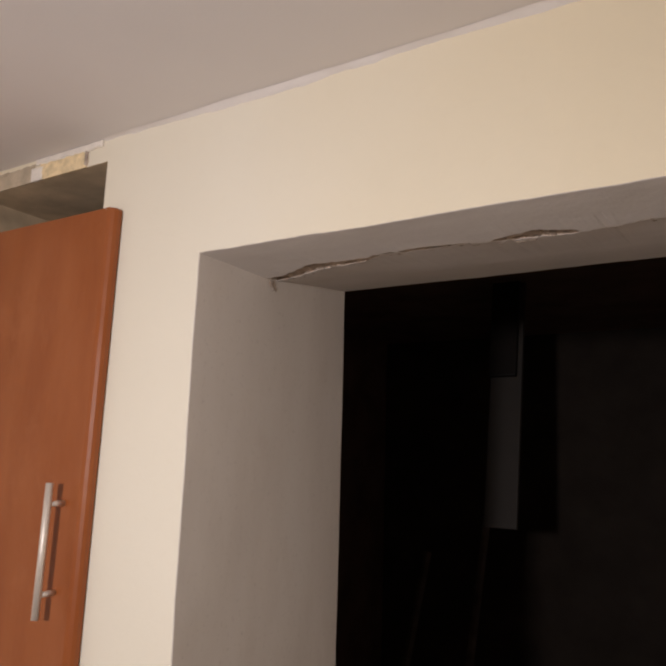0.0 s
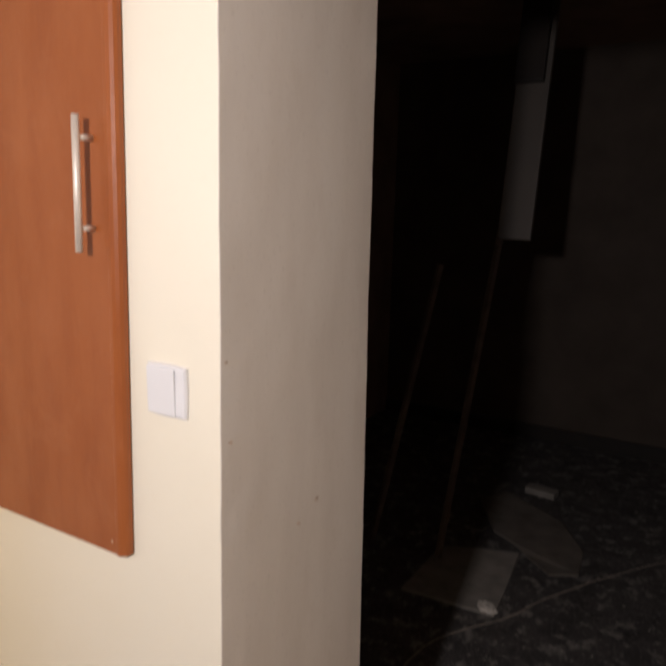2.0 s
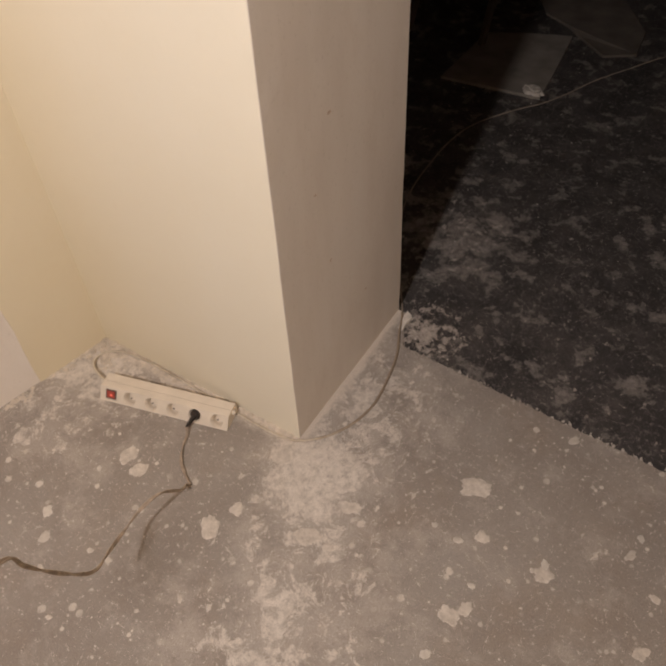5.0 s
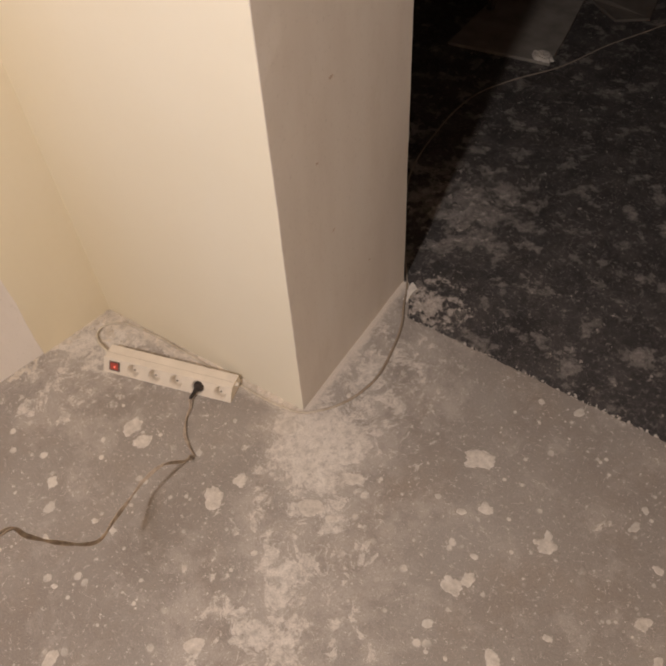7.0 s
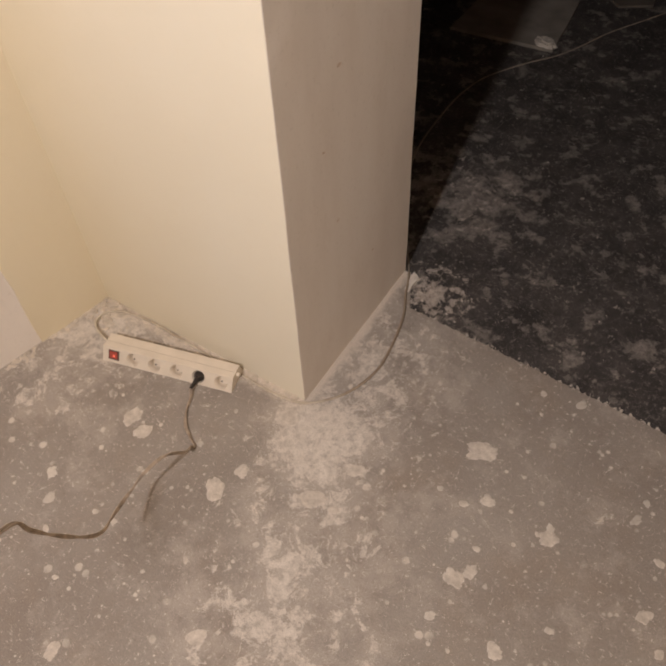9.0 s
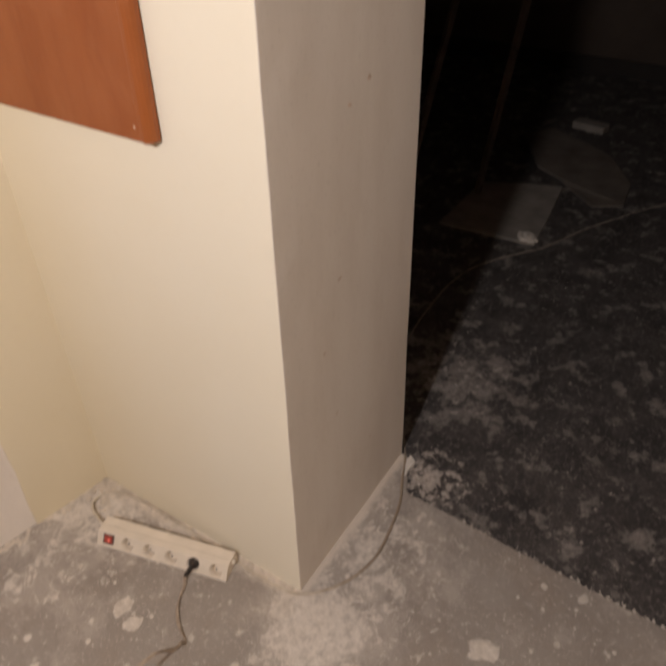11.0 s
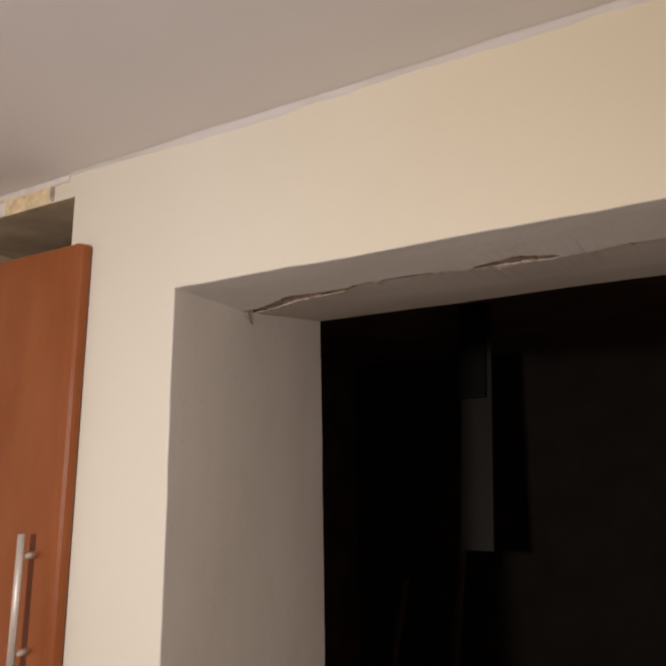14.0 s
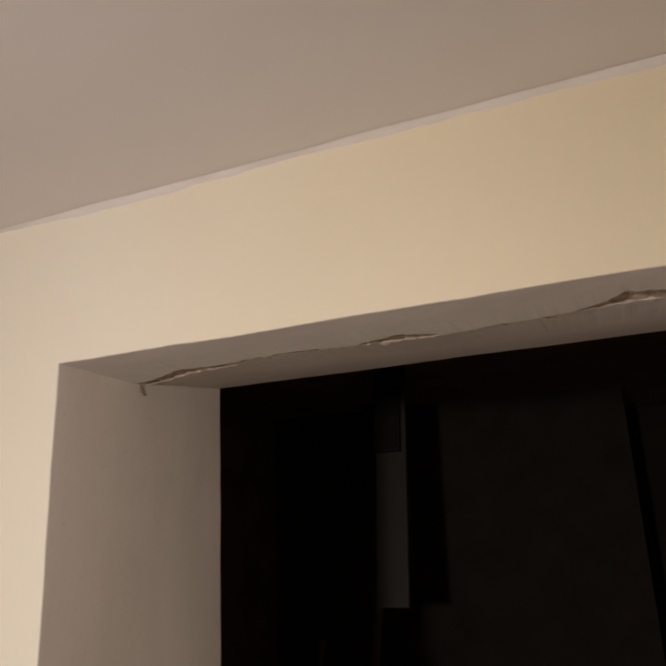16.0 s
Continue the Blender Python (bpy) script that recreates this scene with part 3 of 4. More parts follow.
def ceiling_line():
    """Uneven seam of ceiling paint drawn down on the wall."""
    bm = bmesh.new()
    n = 300
    rows = []
    for k in range(n + 1):
        x = -0.235 + (EAST + 0.235) * k / n
        w = 0.0068 + 0.005 * noise.noise((x * 4, 0, 0)) + 0.004 * noise.noise((x * 19, 0, 3)) + 0.0015 * noise.noise((x * 70, 0, 3))
        w *= 0.4 if x < -0.17 else 1
        rows.append([bm.verts.new(p) for p in ((x, -0.009 - 0.003 * noise.noise((x * 9, 5, 0)), TOP - 0.0005), (x, -0.004, TOP - w * 0.5), (x, -0.0012, TOP - w), (x, 0.002, TOP - w - 0.001))])
    for a, b in zip(rows, rows[1:]):
        for j in range(3):
            bm.faces.new((a[j], a[j + 1], b[j + 1], b[j]))
    bmesh.ops.recalc_face_normals(bm, faces=bm.faces[:])
    ob = link("trim", bm, plain("seam_paint", (0.76, 0.70, 0.655), 0.7, spread=0.05, scale=12), smooth=True)
    tagged(ob, "uneven pale paint seam between wall and ceiling", "trim", kind="structure")


ceiling_line()

# ---- cupboard door on the pier ----


def cupboard_door():
    root = thing("cupboard_door", "cherry-veneered cupboard door with a steel bar handle", "cupboard door", at=pose(-0.39, -0.004, 1.575))
    inv = root.matrix_world.inverted()

    def local(bm):
        # the door hangs slightly out of plumb
        for v in bm.verts:
            v.co.x -= 0.011 * min(1.0, max(0.0, (1.95 - v.co.z) / 0.9))
        bmesh.ops.transform(bm, matrix=inv, verts=bm.verts[:])
        return bm
    x0, x1, z0, z1 = -0.592, -0.1745, 1.0005, 2.1475
    bm = boxed(x0, x1 - 0.022, -0.0185, -0.003, z0, z1, bevel=0.002)
    part("panel", local(bm), WOOD, root, smooth=False)
    # rounded moulding at the opening edge
    bm = bmesh.new()
    prof = [(x1 - 0.0215, -0.003), (x1 - 0.0215, -0.0205), (x1 - 0.019, -0.0225), (x1 - 0.013, -0.0225), (x1 - 0.007, -0.0205), (x1 - 0.0025, -0.0165), (x1, -0.011), (x1, -0.003)]
    rings = []
    for z, s in ((z0, 0.004), (z0 + 0.004, 0.0), (z1 - 0.006, 0.0), (z1 - 0.002, 0.002), (z1, 0.006)):
        rings.append([bm.verts.new((x - (s if i > 3 else 0), y + (s * 0.6 if 0 < i < 7 else 0), z)) for i, (x, y) in enumerate(prof)])
    for a, b in zip(rings, rings[1:]):
        for k in range(len(prof)):
            j = (k + 1) % len(prof)
            bm.faces.new((a[k], a[j], b[j], b[k]))
    bm.faces.new(rings[0])
    bm.faces.new(rings[-1][::-1])
    bmesh.ops.recalc_face_normals(bm, faces=bm.faces[:])
    part("edge_moulding", local(bm), WOOD, root)
    # raw lower edge, chamfered back to the wall
    bm = bmesh.new()
    a = [(x0, -0.0180, z0 + 0.0005), (x1 - 0.012, -0.0180, z0 + 0.0005), (x1 - 0.012, -0.004, z0 - 0.008), (x0, -0.004, z0 - 0.008)]
    b = [(x0, -0.004, z0 + 0.0005), (x1 - 0.012, -0.004, z0 + 0.0005)]
    va, vb = [bm.verts.new(p) for p in a], [bm.verts.new(p) for p in b]
    bm.faces.new(va)
    bm.faces.new((va[0], va[3], vb[0]))
    bm.faces.new((va[1], vb[1], va[2]))
    bm.faces.new((va[2], vb[1], vb[0], va[3]))
    bmesh.ops.recalc_face_normals(bm, faces=bm.faces[:])
    part("lower_edge", local(bm), RAW_EDGE, root, "raw pale chipboard edge")
    # screw heads by the lower corner
    for x in (-0.182, -0.207):
        bm = bmesh.new()
        rod(bm, (x, -0.0180, 1.022), (x, -0.0192, 1.022), 0.0019, n=10)
        part("screw", local(bm), STEEL, root, "small screw head")
    # bar handle
    bm = bmesh.new()
    hx, hy = -0.2275, -0.0475
    rod(bm, (hx, hy, 1.500), (hx, hy, 1.6995), 0.0058, n=20)
    bmesh.ops.bevel(bm, geom=[e for e in bm.edges if len(e.link_faces) == 2 and e.calc_face_angle() > 1], offset=0.0008, segments=2, affect="EDGES")
    handle = part("handle", local(bm), STEEL, root, "brushed steel bar handle", smooth=True)
    for z in (1.535, 1.668):
        bm = bmesh.new()
        rod(bm, (hx, -0.018, z), (hx, hy + 0.003, z), 0.0048, 0.0042, n=14)
        part("post", local(bm), STEEL, handle, smooth=True)


cupboard_door()


def recess_filling():
    """Foam and broken plaster between the cupboard recess and the ceiling."""
    rng = random.Random(8)
    ob = None
    white = plain("broken_white_plaster", (0.80, 0.73, 0.65), 0.9, spread=0.08, scale=40, bump=0.0006)
    for name, x0, x1, z0, z1, proud, mat, category, lab in (
            ("foam_strip", -0.413, -0.283, 2.2425, 2.2745, 0.0030, FOAM, "foam", "yellow mounting foam squeezed out above the cupboard recess"),
            ("plaster_lump", -0.436, -0.402, 2.2425, 2.268, 0.0050, white, "plaster", "white plaster lump above the cupboard recess"),
            ("plaster_edge", -0.425, -0.240, 2.2725, 2.2845, 0.0045, white, "plaster", "broken white plaster edge under the ceiling"),
            ("board_scrap", -0.60, -0.430, 2.2425, 2.277, 0.0025, SCRAP, "board", "grey board scrap above the cupboard recess"),
            ("plaster_crumb", -0.286, -0.279, 2.246, 2.277, 0.0040, GOUGE, "plaster", "brown crumbled crack beside the foam")):
        def rag(k):
            return 0.0022 * noise.noise((k * 0.7, x0 * 40, z1 * 9)) + 0.0012 * (rng.random() - 0.5)
        w = max(3, int((x1 - x0) / 0.006))
        line = [(x0 + (x1 - x0) * k / w, z0 + (rag(k) if z0 > 2.244 else 0.0)) for k in range(w)]
        line += [(x1 + rag(k + 90), z0 + (z1 - z0) * k / 4) for k in range(4)]
        line += [(x1 + (x0 - x1) * k / w, min(z1 + rag(k + 40), 2.2848)) for k in range(w)]
        line += [(x0 + rag(k + 140), z1 + (z0 - z1) * k / 4) for k in range(4)]
        bm = bmesh.new()
        cx, cz = (x0 + x1) / 2, (z0 + z1) / 2
        back = [bm.verts.new((x, 0.001, z)) for x, z in line]
        rim = [bm.verts.new((x, -proud * 0.7, z)) for x, z in line]
        mid = [bm.verts.new((x + max(-0.004, min(0.004, cx - x)), -proud - 0.001 * rng.random(), z + (cz - z) * 0.35)) for x, z in line]
        q = len(line)
        for k in range(q):
            j = (k + 1) % q
            bm.faces.new((back[k], back[j], rim[j], rim[k]))
            bm.faces.new((rim[k], rim[j], mid[j], mid[k]))
        bmesh.ops.triangle_fill(bm, use_beauty=True, edges=[e for e in bm.edges if len(e.link_faces) == 1 and e.verts[0].co.y < -proud * 0.85])
        bmesh.ops.recalc_face_normals(bm, faces=bm.faces[:])
        tagged(link(name, bm, mat), lab, category)


recess_filling()


def light_switch():
    root = thing("light_switch", "white plastic light switch on the cream wall", "light switch", at=pose(-0.100, 0.0, 1.297))
    bm = bmesh.new()

    # plate with bowed sides
    def outline(h, y, n=10):
        pts = []
        for side in range(4):
            for k in range(n):
                t = -1 + 2 * k / n
                bow = 0.0022 * (1 - t * t)
                p = Vector((t * h * 0.975, -(h + bow - 0.002)))
                a = side * math.pi / 2
                pts.append((p.x * math.cos(a) - p.y * math.sin(a), y, p.x * math.sin(a) + p.y * math.cos(a)))
        return [bm.verts.new(p) for p in pts]
    rings = [outline(0.041, 0.0), outline(0.041, -0.005), outline(0.0385, -0.0085), outline(0.034, -0.0095)]
    for a, b in zip(rings, rings[1:]):
        for k in range(len(a)):
            j = (k + 1) % len(a)
            bm.faces.new((a[k], a[j], b[j], b[k]))
    bm.faces.new(rings[-1])
    bmesh.ops.recalc_face_normals(bm, faces=bm.faces[:])
    part("plate", bm, SWITCH, root)
    bm = boxed(-0.0350, 0.0215, -0.0125, -0.009, -0.0370, 0.0370, bevel=0.0022)
    for v in bm.verts:
        v.co.y -= 0.0010 * (v.co.z / 0.0325)
    part("rocker", bm, SWITCH, root)


light_switch()

# ---- power strip and cables ----
AXIS_A, AXIS_B = Vector((-0.479, -0.156, 0)), Vector((-0.1545, -0.072, 0))
STRIP_DIR = (AXIS_B - AXIS_A).normalized()
STRIP_LEN = (AXIS_B - AXIS_A).length


def power_strip():
    ang = math.atan2(STRIP_DIR.y, STRIP_DIR.x)
    root = thing("power_strip", "aged cream five-socket power strip with a lit red switch", "power strip", at=Matrix.Translation(AXIS_A) @ Matrix.Rotation(ang, 4, "Z"))
    P0, P1, P2, P3, P4 = (0.0, 0.003), (0.0205, 0.0352), (0.060, 0.0342), (0.064, 0.002), (0.004, 0.0)
    e = Vector((0, P1[0] - P0[0], P1[1] - P0[1]))
    h = e.length
    e.normalize()
    inward = Vector((0, e.z, -e.y))

    def on_face(u, v, d=0.0):
        """u along the strip, v up the socket face, d into it."""
        return Vector((u, P0[0], P0[1])) + e * v + inward * d
    bm = bmesh.new()
    centers = [0.079, 0.136, 0.193, 0.250, 0.307]
    cell, r, n = 0.0285, 0.0163, 32
    cuts = [0.0, centers[0] - cell] + [c + cell for c in centers]
    bm.faces.new([bm.verts.new(on_face(*p)) for p in ((0, 0), (cuts[1], 0), (cuts[1], h), (0, h))])
    bm.faces.new([bm.verts.new(on_face(*p)) for p in ((cuts[-1], 0), (STRIP_LEN, 0), (STRIP_LEN, h), (cuts[-1], h))])
    for c in centers:
        outer, rim = [], []
        for k in range(n):
            a = k * math.tau / n
            s, t = math.cos(a), math.sin(a)
            m = max(abs(s), abs(t))
            outer.append(bm.verts.new(on_face(c + cell * s / m, h / 2 + h / 2 * t / m)))
            rim.append(bm.verts.new(on_face(c + r * s, h / 2 + r * t)))
        for k in range(n):
            j = (k + 1) % n
            bm.faces.new((outer[k], outer[j], rim[j], rim[k]))
    # shell behind the face
    ends = []
    for u in (0.0, STRIP_LEN):
        ring = [bm.verts.new((u, *p)) for p in (P1, (P1[0] + 0.016, P1[1] - 0.0005), P2, P3, P4, P0)]
        ends.append(ring)
        bm.faces.new(ring)
    for k in range(5):
        bm.faces.new((ends[0][k], ends[0][k + 1], ends[1][k + 1], ends[1][k]))
    bmesh.ops.remove_doubles(bm, verts=bm.verts[:], dist=0.0002)
    bmesh.ops.recalc_face_normals(bm, faces=bm.faces[:])
    body = part("housing", bm, CREAM, root)
    mod = body.modifiers.new("soft_edges", "BEVEL")
    mod.width, mod.segments, mod.limit_method, mod.angle_limit = 0.003, 2, "ANGLE", radians(40)
    # seam line along the upper face
    bm = bmesh.new()
    box(bm, 0.004, STRIP_LEN - 0.004, P1[0] + 0.0160, P1[0] + 0.0168, P1[1] - 0.0025, P1[1] - 0.0003)
    part("seam", bm, plain("seam_dirt", (0.44, 0.37, 0.28), 0.8), root)
    for c in centers:
        bm = bmesh.new()
        rings = [[bm.verts.new(on_face(c + q * math.cos(k * math.tau / n), h / 2 + q * math.sin(k * math.tau / n), d)) for k in range(n)] for q, d in ((r, 0.0), (r - 0.0035, 0.006), (r - 0.005, 0.019), (r - 0.007, 0.0195))]
        for a, b in zip(rings, rings[1:]):
            for k in range(n):
                j = (k + 1) % n
                bm.faces.new((a[k], b[k], b[j], a[j]))
        bm.faces.new(rings[-1][::-1])
        sock = part("socket", bm, CREAM, root)
        for s in (-1, 1):
            bm = bmesh.new()
            a = on_face(c + s * 0.0055, h / 2 + s * 0.0055, 0.0191)
            rod(bm, a, a - inward * 0.0004, 0.0024, n=10)
            part("pin_hole", bm, PIN, sock)
    # lit rocker
    bm = bmesh.new()
    vs = [on_face(u, v, d) for u, v, d in ((0.016, 0.008, -0.0012), (0.044, 0.008, -0.0012), (0.044, 0.032, -0.0012), (0.016, 0.032, -0.0012), (0.016, 0.008, 0.004), (0.044, 0.008, 0.004), (0.044, 0.032, 0.004), (0.016, 0.032, 0.004))]
    vs = [bm.verts.new(p) for p in vs]
    for f in ((0, 1, 2, 3), (0, 4, 5, 1), (1, 5, 6, 2), (2, 6, 7, 3), (3, 7, 4, 0)):
        bm.faces.new([vs[i] for i in f])
    bmesh.ops.recalc_face_normals(bm, faces=bm.faces[:])
    frame_ob = part("switch_frame", bm, plain("smoked_plastic", (0.13, 0.075, 0.062), 0.35), root, "dark frame of the rocker switch")
    bm = bmesh.new()
    vs = [bm.verts.new(on_face(u, v, d)) for u, v, d in ((0.0205, 0.0120, -0.0022), (0.0395, 0.0120, -0.0022), (0.0395, 0.0285, -0.0040), (0.0205, 0.0285, -0.0040), (0.0205, 0.0120, 0.001), (0.0395, 0.0120, 0.001), (0.0395, 0.0285, 0.001), (0.0205, 0.0285, 0.001))]
    for f in ((0, 1, 2, 3), (0, 4, 5, 1), (1, 5, 6, 2), (2, 6, 7, 3), (3, 7, 4, 0)):
        bm.faces.new([vs[i] for i in f])
    bmesh.ops.recalc_face_normals(bm, faces=bm.faces[:])
    part("rocker", bm, RED, frame_ob, "glowing red rocker")
    bm = bmesh.new()
    rod(bm, on_face(0.0315, 0.0190, -0.001), on_face(0.0315, 0.0190, -0.0036), 0.0042, 0.0030, n=14)
    part("indicator", bm, GLOW, frame_ob, "bright glowing spot of the lit rocker", smooth=True)
    # cable relief at both ends
    m = root.matrix_world
    for u in (-0.006, STRIP_LEN + 0.006):
        bm = bmesh.new()
        rod(bm, (u, 0.042, 0.022), (u - math.copysign(0.010, u), 0.042, 0.022), 0.0055, 0.007, n=12)
        part("cable_relief", bm, CREAM, root, smooth=True)
    # flat cable: loops round behind the strip, then along the pier and into the room
    left = m @ Vector((-0.004, 0.042, 0.022))
    r = 0.0033
    pts = [left, (-0.548, -0.100, 0.014), (-0.576, -0.078, 0.010), (-0.576, -0.048, 0.008), (-0.543, -0.020, 0.006), (-0.482, -0.008, r), (-0.400, -0.008, r), (-0.290, -0.013, r), (-0.212, -0.018, r), (-0.155, -0.020, r), (-0.104, -0.022, r),
           (-0.046, -0.020, r), (0.003, -0.008, r), (0.052, 0.036, r), (0.083, 0.092, r), (0.097, 0.148, r), (0.098, 0.195, r), (0.086, 0.277, r), (0.070, 0.340, r), (0.042, 0.402, r), (0.016, 0.468, r - 0.003),
           (-0.058, 0.593, 0.0), (-0.172, 0.812, 0.0), (-0.215, 0.95, 0.0), (-0.232, 1.11, 0.0), (-0.233, 1.292, 0.0), (-0.203, 1.436, 0.0), (-0.129, 1.57, 0.0), (-0.023, 1.722, 0.0), (0.068, 1.936, 0.0), (0.175, 2.129, 0.0), (0.253, 2.26, 0.0), (0.5, 2.6, 0.0), (0.9, 2.9, 0.0)]
    dense = spline(pts)
    for p in dense:
        p.z += 0.0012 * noise.noise(p * 9)
    split = next(i for i, p in enumerate(dense) if p.y > 0.47)
    for name, run, mat, radius, label in (("extension_cable", dense[:split + 1], CABLE, r, "long dusty cream extension cable, browned for shade in the doorway"), ("cable_tail", dense[split:], ROOM_CABLE, 0.0027, "far end of the cable, colour dimmed")):
        bm = bmesh.new()
        tube(bm, run, radius, 10, 0.85)
        bmesh.ops.transform(bm, matrix=m.inverted(), verts=bm.verts[:])
        part(name, bm, mat, root, label, smooth=True)
    return m, centers, on_face, h, inward


STRIP_M, SOCKETS, ON_FACE, FACE_H, INWARD = power_strip()


def lamp_cord():
    root = thing("lamp_cord", "brown lamp cord plugged into the power strip, lifted off the floor", "cord", at=pose(-0.24, -0.12, 0.0))
    inv = root.matrix_world.inverted()

    def local(bm, m=None):
        bmesh.ops.transform(bm, matrix=inv @ m if m else inv, verts=bm.verts[:])
        return bm
    c = SOCKETS[3]
    bm = bmesh.new()
    a, b, d = (ON_FACE(c, FACE_H / 2, k) for k in (0.014, 0.003, -0.003))
    rod(bm, a, b, 0.0128, 0.0124, n=22)
    rod(bm, b, d, 0.0122, 0.0080, n=22)
    part("plug", local(bm, STRIP_M), BLACK, root, "black round plug", smooth=False)
    g = ON_FACE(c - 0.005, FACE_H / 2 - 0.020, -0.026)
    d = ON_FACE(c, FACE_H / 2 - 0.002, -0.001)
    bm = bmesh.new()
    for k in range(7):
        p, q = d.lerp(g, k / 7), d.lerp(g, (k + 0.72) / 7)
        rod(bm, p, q, 0.0062 - 0.0004 * k, n=14)
        rod(bm, q, d.lerp(g, (k + 1) / 7), 0.0048 - 0.0003 * k, n=12)
    part("strain_relief", local(bm, STRIP_M), BLACK, root, "ribbed black strain relief")
    bm = bmesh.new()
    start = STRIP_M @ g
    pts = [start, (-0.227, -0.128, 0.006), (-0.212, -0.163, 0.006), (-0.190, -0.192, 0.006), (-0.162, -0.211, 0.006), (-0.136, -0.225, 0.006), (-0.140, -0.232, 0.014), (-0.126, -0.257, 0.042), (-0.117, -0.308, 0.115), (-0.121, -0.355, 0.125), (-0.128, -0.397, 0.107), (-0.105, -0.454, 0.138),
           (-0.081, -0.502, 0.175), (-0.060, -0.547, 0.285), (-0.045, -0.580, 0.395), (-0.036, -0.594, 0.455), (-0.004, -0.670, 0.52), (0.042, -0.750, 0.61), (0.091, -0.838, 0.75), (0.17, -1.05, 1.20), (0.24, -1.27, 1.70), (0.25, -1.31, 1.82)]
    dense = spline(pts, 0.005)
    for s in (0.0, math.pi):
        line = []
        for i, p in enumerate(dense):
            q = (dense[min(i + 1, len(dense) - 1)] - dense[max(i - 1, 0)]).normalized()
            side = q.cross(Vector((0.1, 0.2, 1))).normalized()
            up = side.cross(q)
            w = i * 0.16 + s
            line.append(p + 0.0018 * (math.cos(w) * side + math.sin(w) * up))
        tube(bm, line, 0.0020, 7)
    part("twisted_cord", local(bm), CORD, root, "twisted two-core brown cord", smooth=True)


lamp_cord()

# ---- plaster on the floor ----
SPLASHES = [
    (-0.310, -0.238, 0.022), (-0.262, -0.252, 0.020), (-0.041, -0.276, 0.022), (-0.016, -0.217, 0.015), (-0.314, -0.331, 0.006), (-0.343, -0.296, 0.006), (-0.362, -0.430, 0.012),
    (-0.322, -0.474, 0.012), (-0.218, -0.446, 0.007), (-0.171, -0.443, 0.008), (-0.191, -0.326, 0.008), (0.584, -0.020, 0.019), (0.463, -0.185, 0.019),
    (0.456, -0.270, 0.009), (0.453, -0.008, 0.014), (0.396, 0.089, 0.028), (0.413, -0.039, 0.008), (0.359, -0.033, 0.007), (0.192, -0.089, 0.016),
    (0.146, -0.190, 0.022), (-0.010, -0.057, 0.028), (0.648, -0.181, 0.007), (-0.117, -0.104, 0.005), (-0.134, -0.211, 0.008),
    (0.484, -0.158, 0.013), (0.580, -0.265, 0.015), (-0.094, -0.681, 0.014), (0.115, -0.526, 0.016), (0.786, -0.069, 0.013), (-0.382, -0.023, 0.016),
    (0.727, 0.152, 0.008), (0.536, 0.310, 0.011),
]


def splashes():
    rng = random.Random(3)
    bm = bmesh.new()
    for x, y, r in SPLASHES:
        blob(bm, x, y, 0.0002, r, 0.0006, rng, 17, 1.1 + 0.4 * rng.random(), rng.random() * 3, 1 if r > 0.0125 else 0)
    for _ in range(280):
        x, y = rng.uniform(-0.6, 1.2), rng.uniform(-1.1, 0.33)
        if x < 0.0 and y > -0.02:
            continue
        if -0.5 < x < -0.13 and -0.17 < y:
            continue
        blob(bm, x, y, 0.0002, 0.0010 + 0.0085 * rng.random() ** 4, 0.0007, rng, 10, 1.0 + 0.7 * rng.random(), rng.random() * 3, 1 if rng.random() < 0.6 else 0)
    ob = link("plaster_splashes", bm, SPLASH, materials=(WORN,))
    tagged(ob, "dried white plaster splashes on the grey floor", "plaster", kind="stuff")
    # dust and lumps on the black floor and along its edge
    bm = bmesh.new()
    for _ in range(160):
        x, y = rng.uniform(-0.1, 1.6), rng.uniform(0.40, 2.2)
        blob(bm, x, y, -0.0048, 0.0008 + 0.0035 * rng.random() ** 3, 0.0008, rng, 8)
    for _ in range(420):
        x = rng.uniform(0.05, 1.0)
        if x < 0.40 and rng.random() < 0.7:
            continue
        blob(bm, x, EDGE(x) + 0.014 * rng.random() ** 2 - 0.003, -0.0046, 0.0008 + (0.0045 if 0.45 < x < 0.75 else 0.0028) * rng.random() ** 3, 0.0035, rng, 8, 1.4, rng.random() * 3)
    for _ in range(70):
        x, y = 0.03 + abs(rng.gauss(0, 0.08)), 0.45 + rng.gauss(0, 0.04)
        if y > EDGE(x) + 0.004:
            blob(bm, x, y, -0.0048, 0.0007 + 0.0030 * rng.random() ** 3, 0.0005, rng, 9, 2.0, 2.2 + rng.gauss(0, 0.4))
    ob = link("plaster_crumbs", bm, SPLASH)
    tagged(ob, "white plaster crumbs on the black floor edge", "plaster", kind="stuff")
    # ragged plaster left along the foot of the walls
    bm = bmesh.new()
    for k in range(520):
        t = rng.random()
        if k < 300:
            x, y = -0.615 + 0.60 * t, -0.002 - 0.020 * rng.random() ** 2
        elif k < 410:
            x, y = -0.618 - 0.05 * t + 0.028 * rng.random() ** 2, -0.30 * t
        else:
            x, y = -0.605 + abs(rng.gauss(0, 0.045)), -0.004 - abs(rng.gauss(0, 0.030))
        near = math.hypot(x + 0.6, y)
        blob(bm, x, y, 0.0, (0.0015 + 0.0075 * rng.random() ** 3) * (1.5 if near < 0.09 else 1.0), (0.0007 + 0.0028 * rng.random() ** 3) * (2.0 if near < 0.08 else 1), rng, 8, 1.3, rng.random() * 3)
    ob = link("plaster_rubble", bm, RUBBLE)
    tagged(ob, "crumbly plaster lumps along the foot of the wall", "plaster", kind="stuff")


splashes()

# ---- the unlit room ----


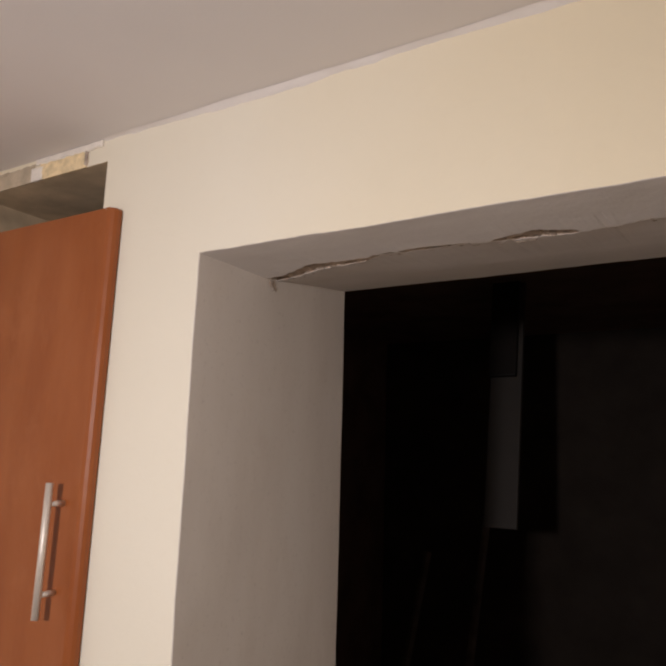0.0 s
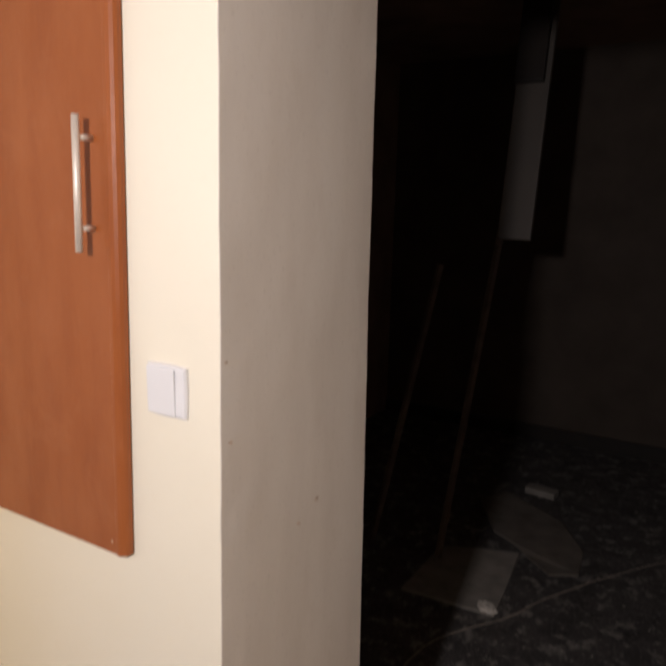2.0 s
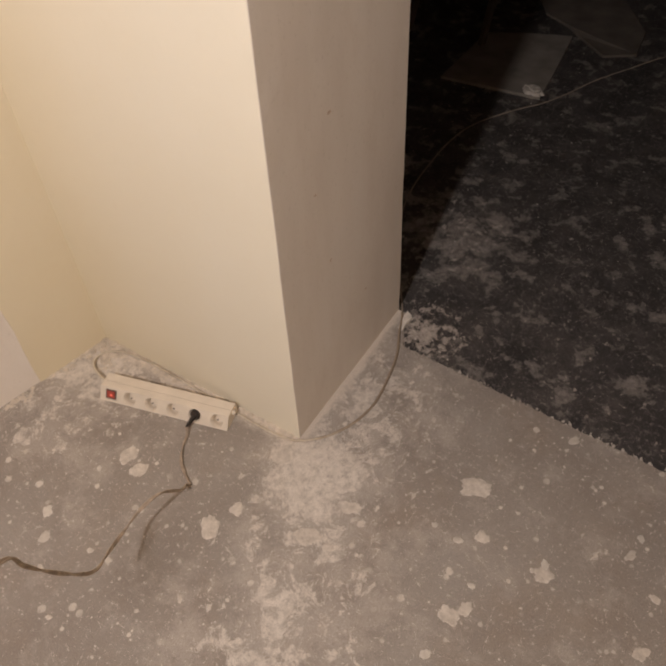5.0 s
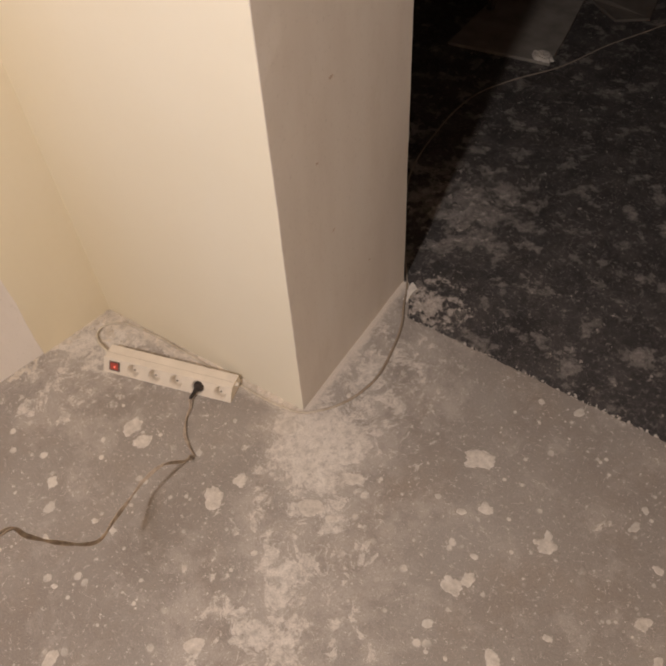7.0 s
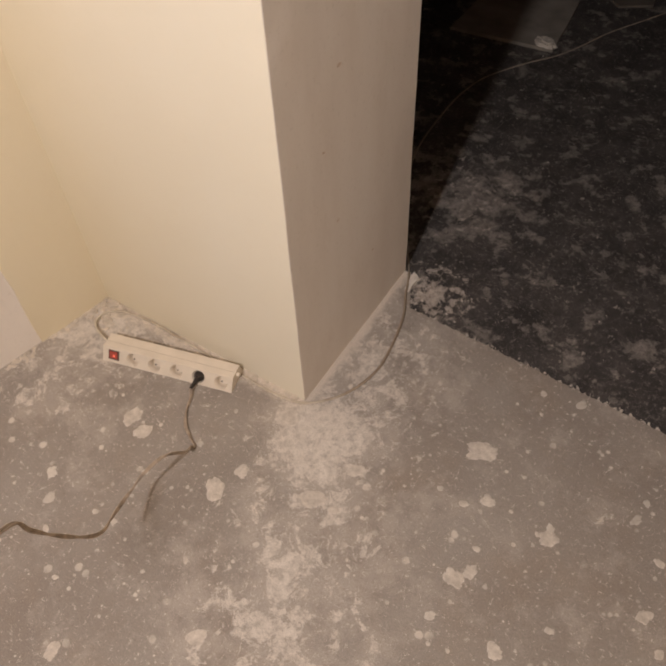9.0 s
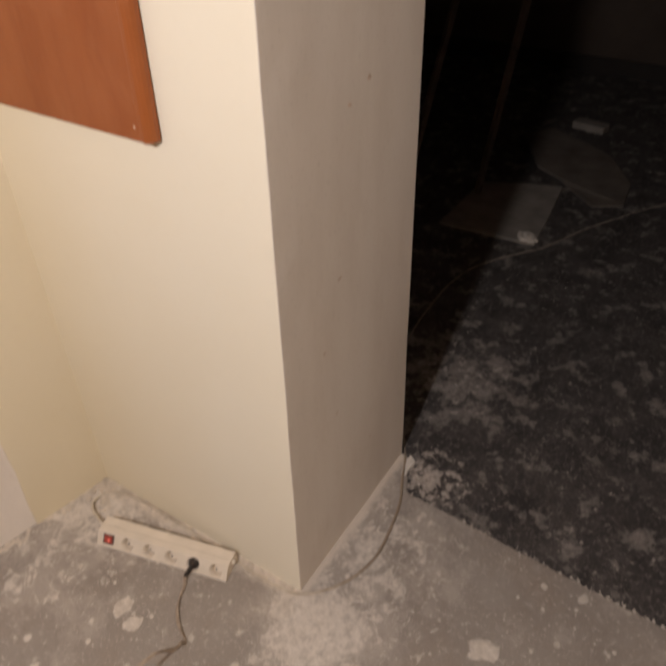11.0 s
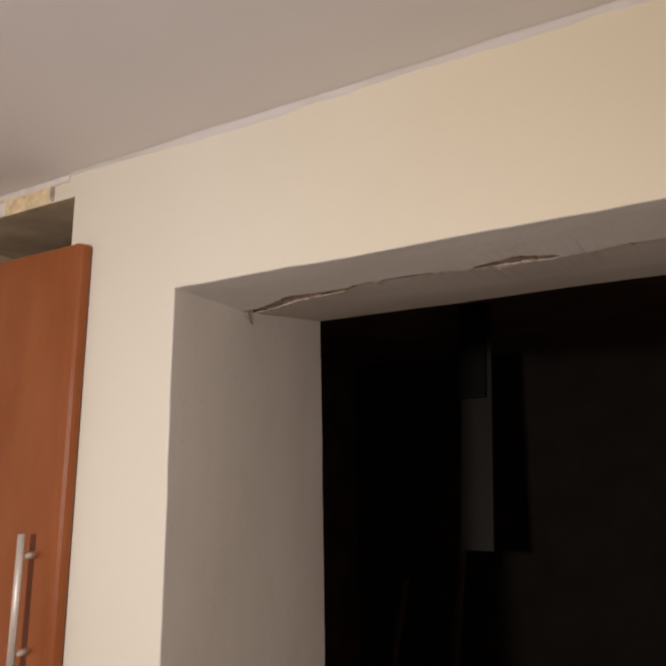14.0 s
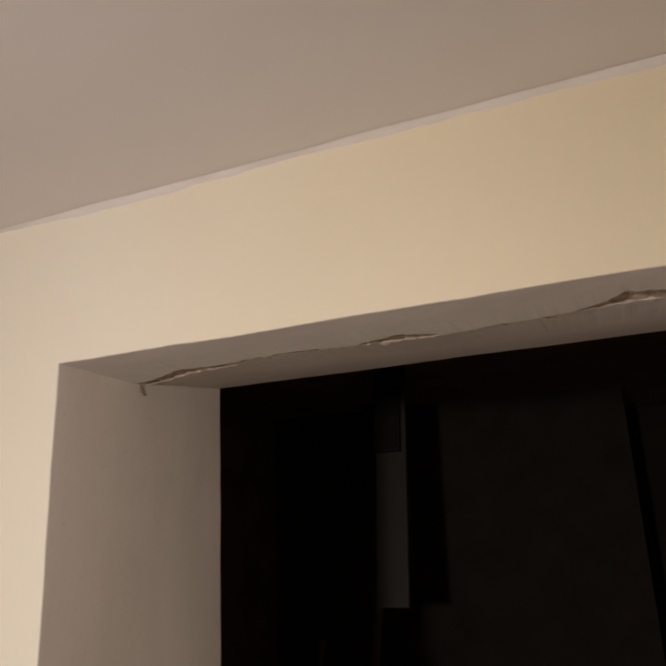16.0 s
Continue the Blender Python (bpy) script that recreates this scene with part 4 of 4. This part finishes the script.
def propped_board():
    root = thing("propped_board", "pale board propped on two brown battens in the dark room", "board", at=pose(-0.6, 2.0, -0.005))
    inv = root.matrix_world.inverted()
    for a, b in (((-0.43, 2.0, -0.005), (-0.335, 2.335, 1.56)), ((-0.77, 2.0, -0.005), (-0.615, 2.30, 1.32))):
        bm = bmesh.new()
        d = Vector(b) - Vector(a)
        m = Matrix.Translation(a) @ d.to_track_quat("Z", "Y").to_matrix().to_4x4()
        box(bm, -0.011, 0.011, -0.013, 0.013, 0.004, d.length, m=m)
        bmesh.ops.transform(bm, matrix=inv, verts=bm.verts[:])
        bmesh.ops.recalc_face_normals(bm, faces=bm.faces[:])
        part("batten", bm, TIMBER, root, "weathered brown timber batten")
    # pale board tied to the upper end and reaching the ceiling
    lean = Matrix.Translation((-0.272, 2.30, 1.452)) @ Vector((-0.005, 0.22, 1.17)).to_track_quat("Z", "X").to_matrix().to_4x4()
    for name, mat, args, label in (("board", PANEL, (-0.015, 0.012, -0.075, 0.075, 0.0, 1.205), "pale painted board, colour dimmed"), ("cover", SKIRT, (-0.05, -0.015, -0.075, 0.055, 0.69, 1.17), "dark cover on the board")):
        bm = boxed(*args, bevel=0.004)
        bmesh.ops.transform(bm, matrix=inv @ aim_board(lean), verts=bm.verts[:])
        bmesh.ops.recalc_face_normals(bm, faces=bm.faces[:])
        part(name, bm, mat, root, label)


def aim_board(lean):
    """The board's pose: x of the box towards the viewer's far side, y across, z up the lean."""
    up = (lean.to_3x3() @ Vector((0, 0, 1))).normalized()
    across = Vector((1, 0, 0))
    away = up.cross(across).normalized() * -1
    if away.y < 0:
        away = -away
    across = up.cross(away).normalized()
    if across.x < 0:
        across = -across
    return Matrix.Translation(lean.translation) @ Matrix((away, across, up)).transposed().to_4x4()


propped_board()


def offcut(name, label, corners, thick, mat):
    """A flat board from its outline on the floor, lying level or tipped: corners are (x, y, height)."""
    bm = bmesh.new()
    low = [bm.verts.new((x, y, z)) for x, y, z in corners]
    high = [bm.verts.new((x, y, z + thick)) for x, y, z in corners]
    bm.faces.new(low[::-1])
    bm.faces.new(high)
    for k in range(len(low)):
        j = (k + 1) % len(low)
        bm.faces.new((low[k], low[j], high[j], high[k]))
    bmesh.ops.bevel(bm, geom=bm.edges[:], offset=thick * 0.15, segments=1, affect="EDGES")
    return tagged(link(name, bm, mat), label, "board")


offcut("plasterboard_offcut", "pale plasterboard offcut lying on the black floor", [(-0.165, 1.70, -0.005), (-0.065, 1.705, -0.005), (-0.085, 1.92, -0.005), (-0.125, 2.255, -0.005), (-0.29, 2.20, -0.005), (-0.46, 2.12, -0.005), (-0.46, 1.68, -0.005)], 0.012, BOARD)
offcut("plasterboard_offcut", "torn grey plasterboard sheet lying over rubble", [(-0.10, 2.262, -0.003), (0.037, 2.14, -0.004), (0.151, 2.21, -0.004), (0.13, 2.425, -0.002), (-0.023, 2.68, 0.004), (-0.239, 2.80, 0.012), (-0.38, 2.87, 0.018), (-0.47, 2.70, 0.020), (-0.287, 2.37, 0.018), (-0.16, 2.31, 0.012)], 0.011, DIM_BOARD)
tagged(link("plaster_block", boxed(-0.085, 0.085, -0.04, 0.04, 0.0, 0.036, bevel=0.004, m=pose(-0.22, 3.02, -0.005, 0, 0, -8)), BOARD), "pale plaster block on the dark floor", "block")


def plaster_chunk():
    bm = bmesh.new()
    rng = random.Random(21)
    blob(bm, 0, 0, 0, 0.036, 0.010, rng, 13, 1.5, -0.3)
    blob(bm, 0.006, -0.004, 0.006, 0.020, 0.009, rng, 11, 1.4, -0.1)
    ob = link("plaster_chunk", bm, SPLASH)
    ob.matrix_world = pose(-0.108, 1.738, 0.007)
    tagged(ob, "small white plaster chunk on an offcut's edge", "plaster")


plaster_chunk()


def plaster_flake():
    """A thin white flake of plaster broken off at the foot of the reveal."""
    bm = bmesh.new()
    rim = [(0.031, 0.416), (0.045, 0.412), (0.043, 0.440), (0.047, 0.466), (0.036, 0.476), (0.024, 0.482), (0.024, 0.462), (0.029, 0.440)]
    low = [bm.verts.new((x, y, -0.004)) for x, y in rim]
    high = [bm.verts.new((x + 0.001 * noise.noise((x * 90, y * 90, 1)), y, 0.0035 + 0.002 * noise.noise((x * 60, y * 60, 5)))) for x, y in rim]
    for k in range(len(rim)):
        j = (k + 1) % len(rim)
        bm.faces.new((low[k], low[j], high[j], high[k]))
    bm.faces.new(high)
    bmesh.ops.recalc_face_normals(bm, faces=bm.faces[:])
    tagged(link("plaster_flake", bm, plain("white_flake", (0.74, 0.67, 0.59), 0.9, spread=0.12, scale=60)), "thin white plaster flake on the floor edge", "plaster")


plaster_flake()
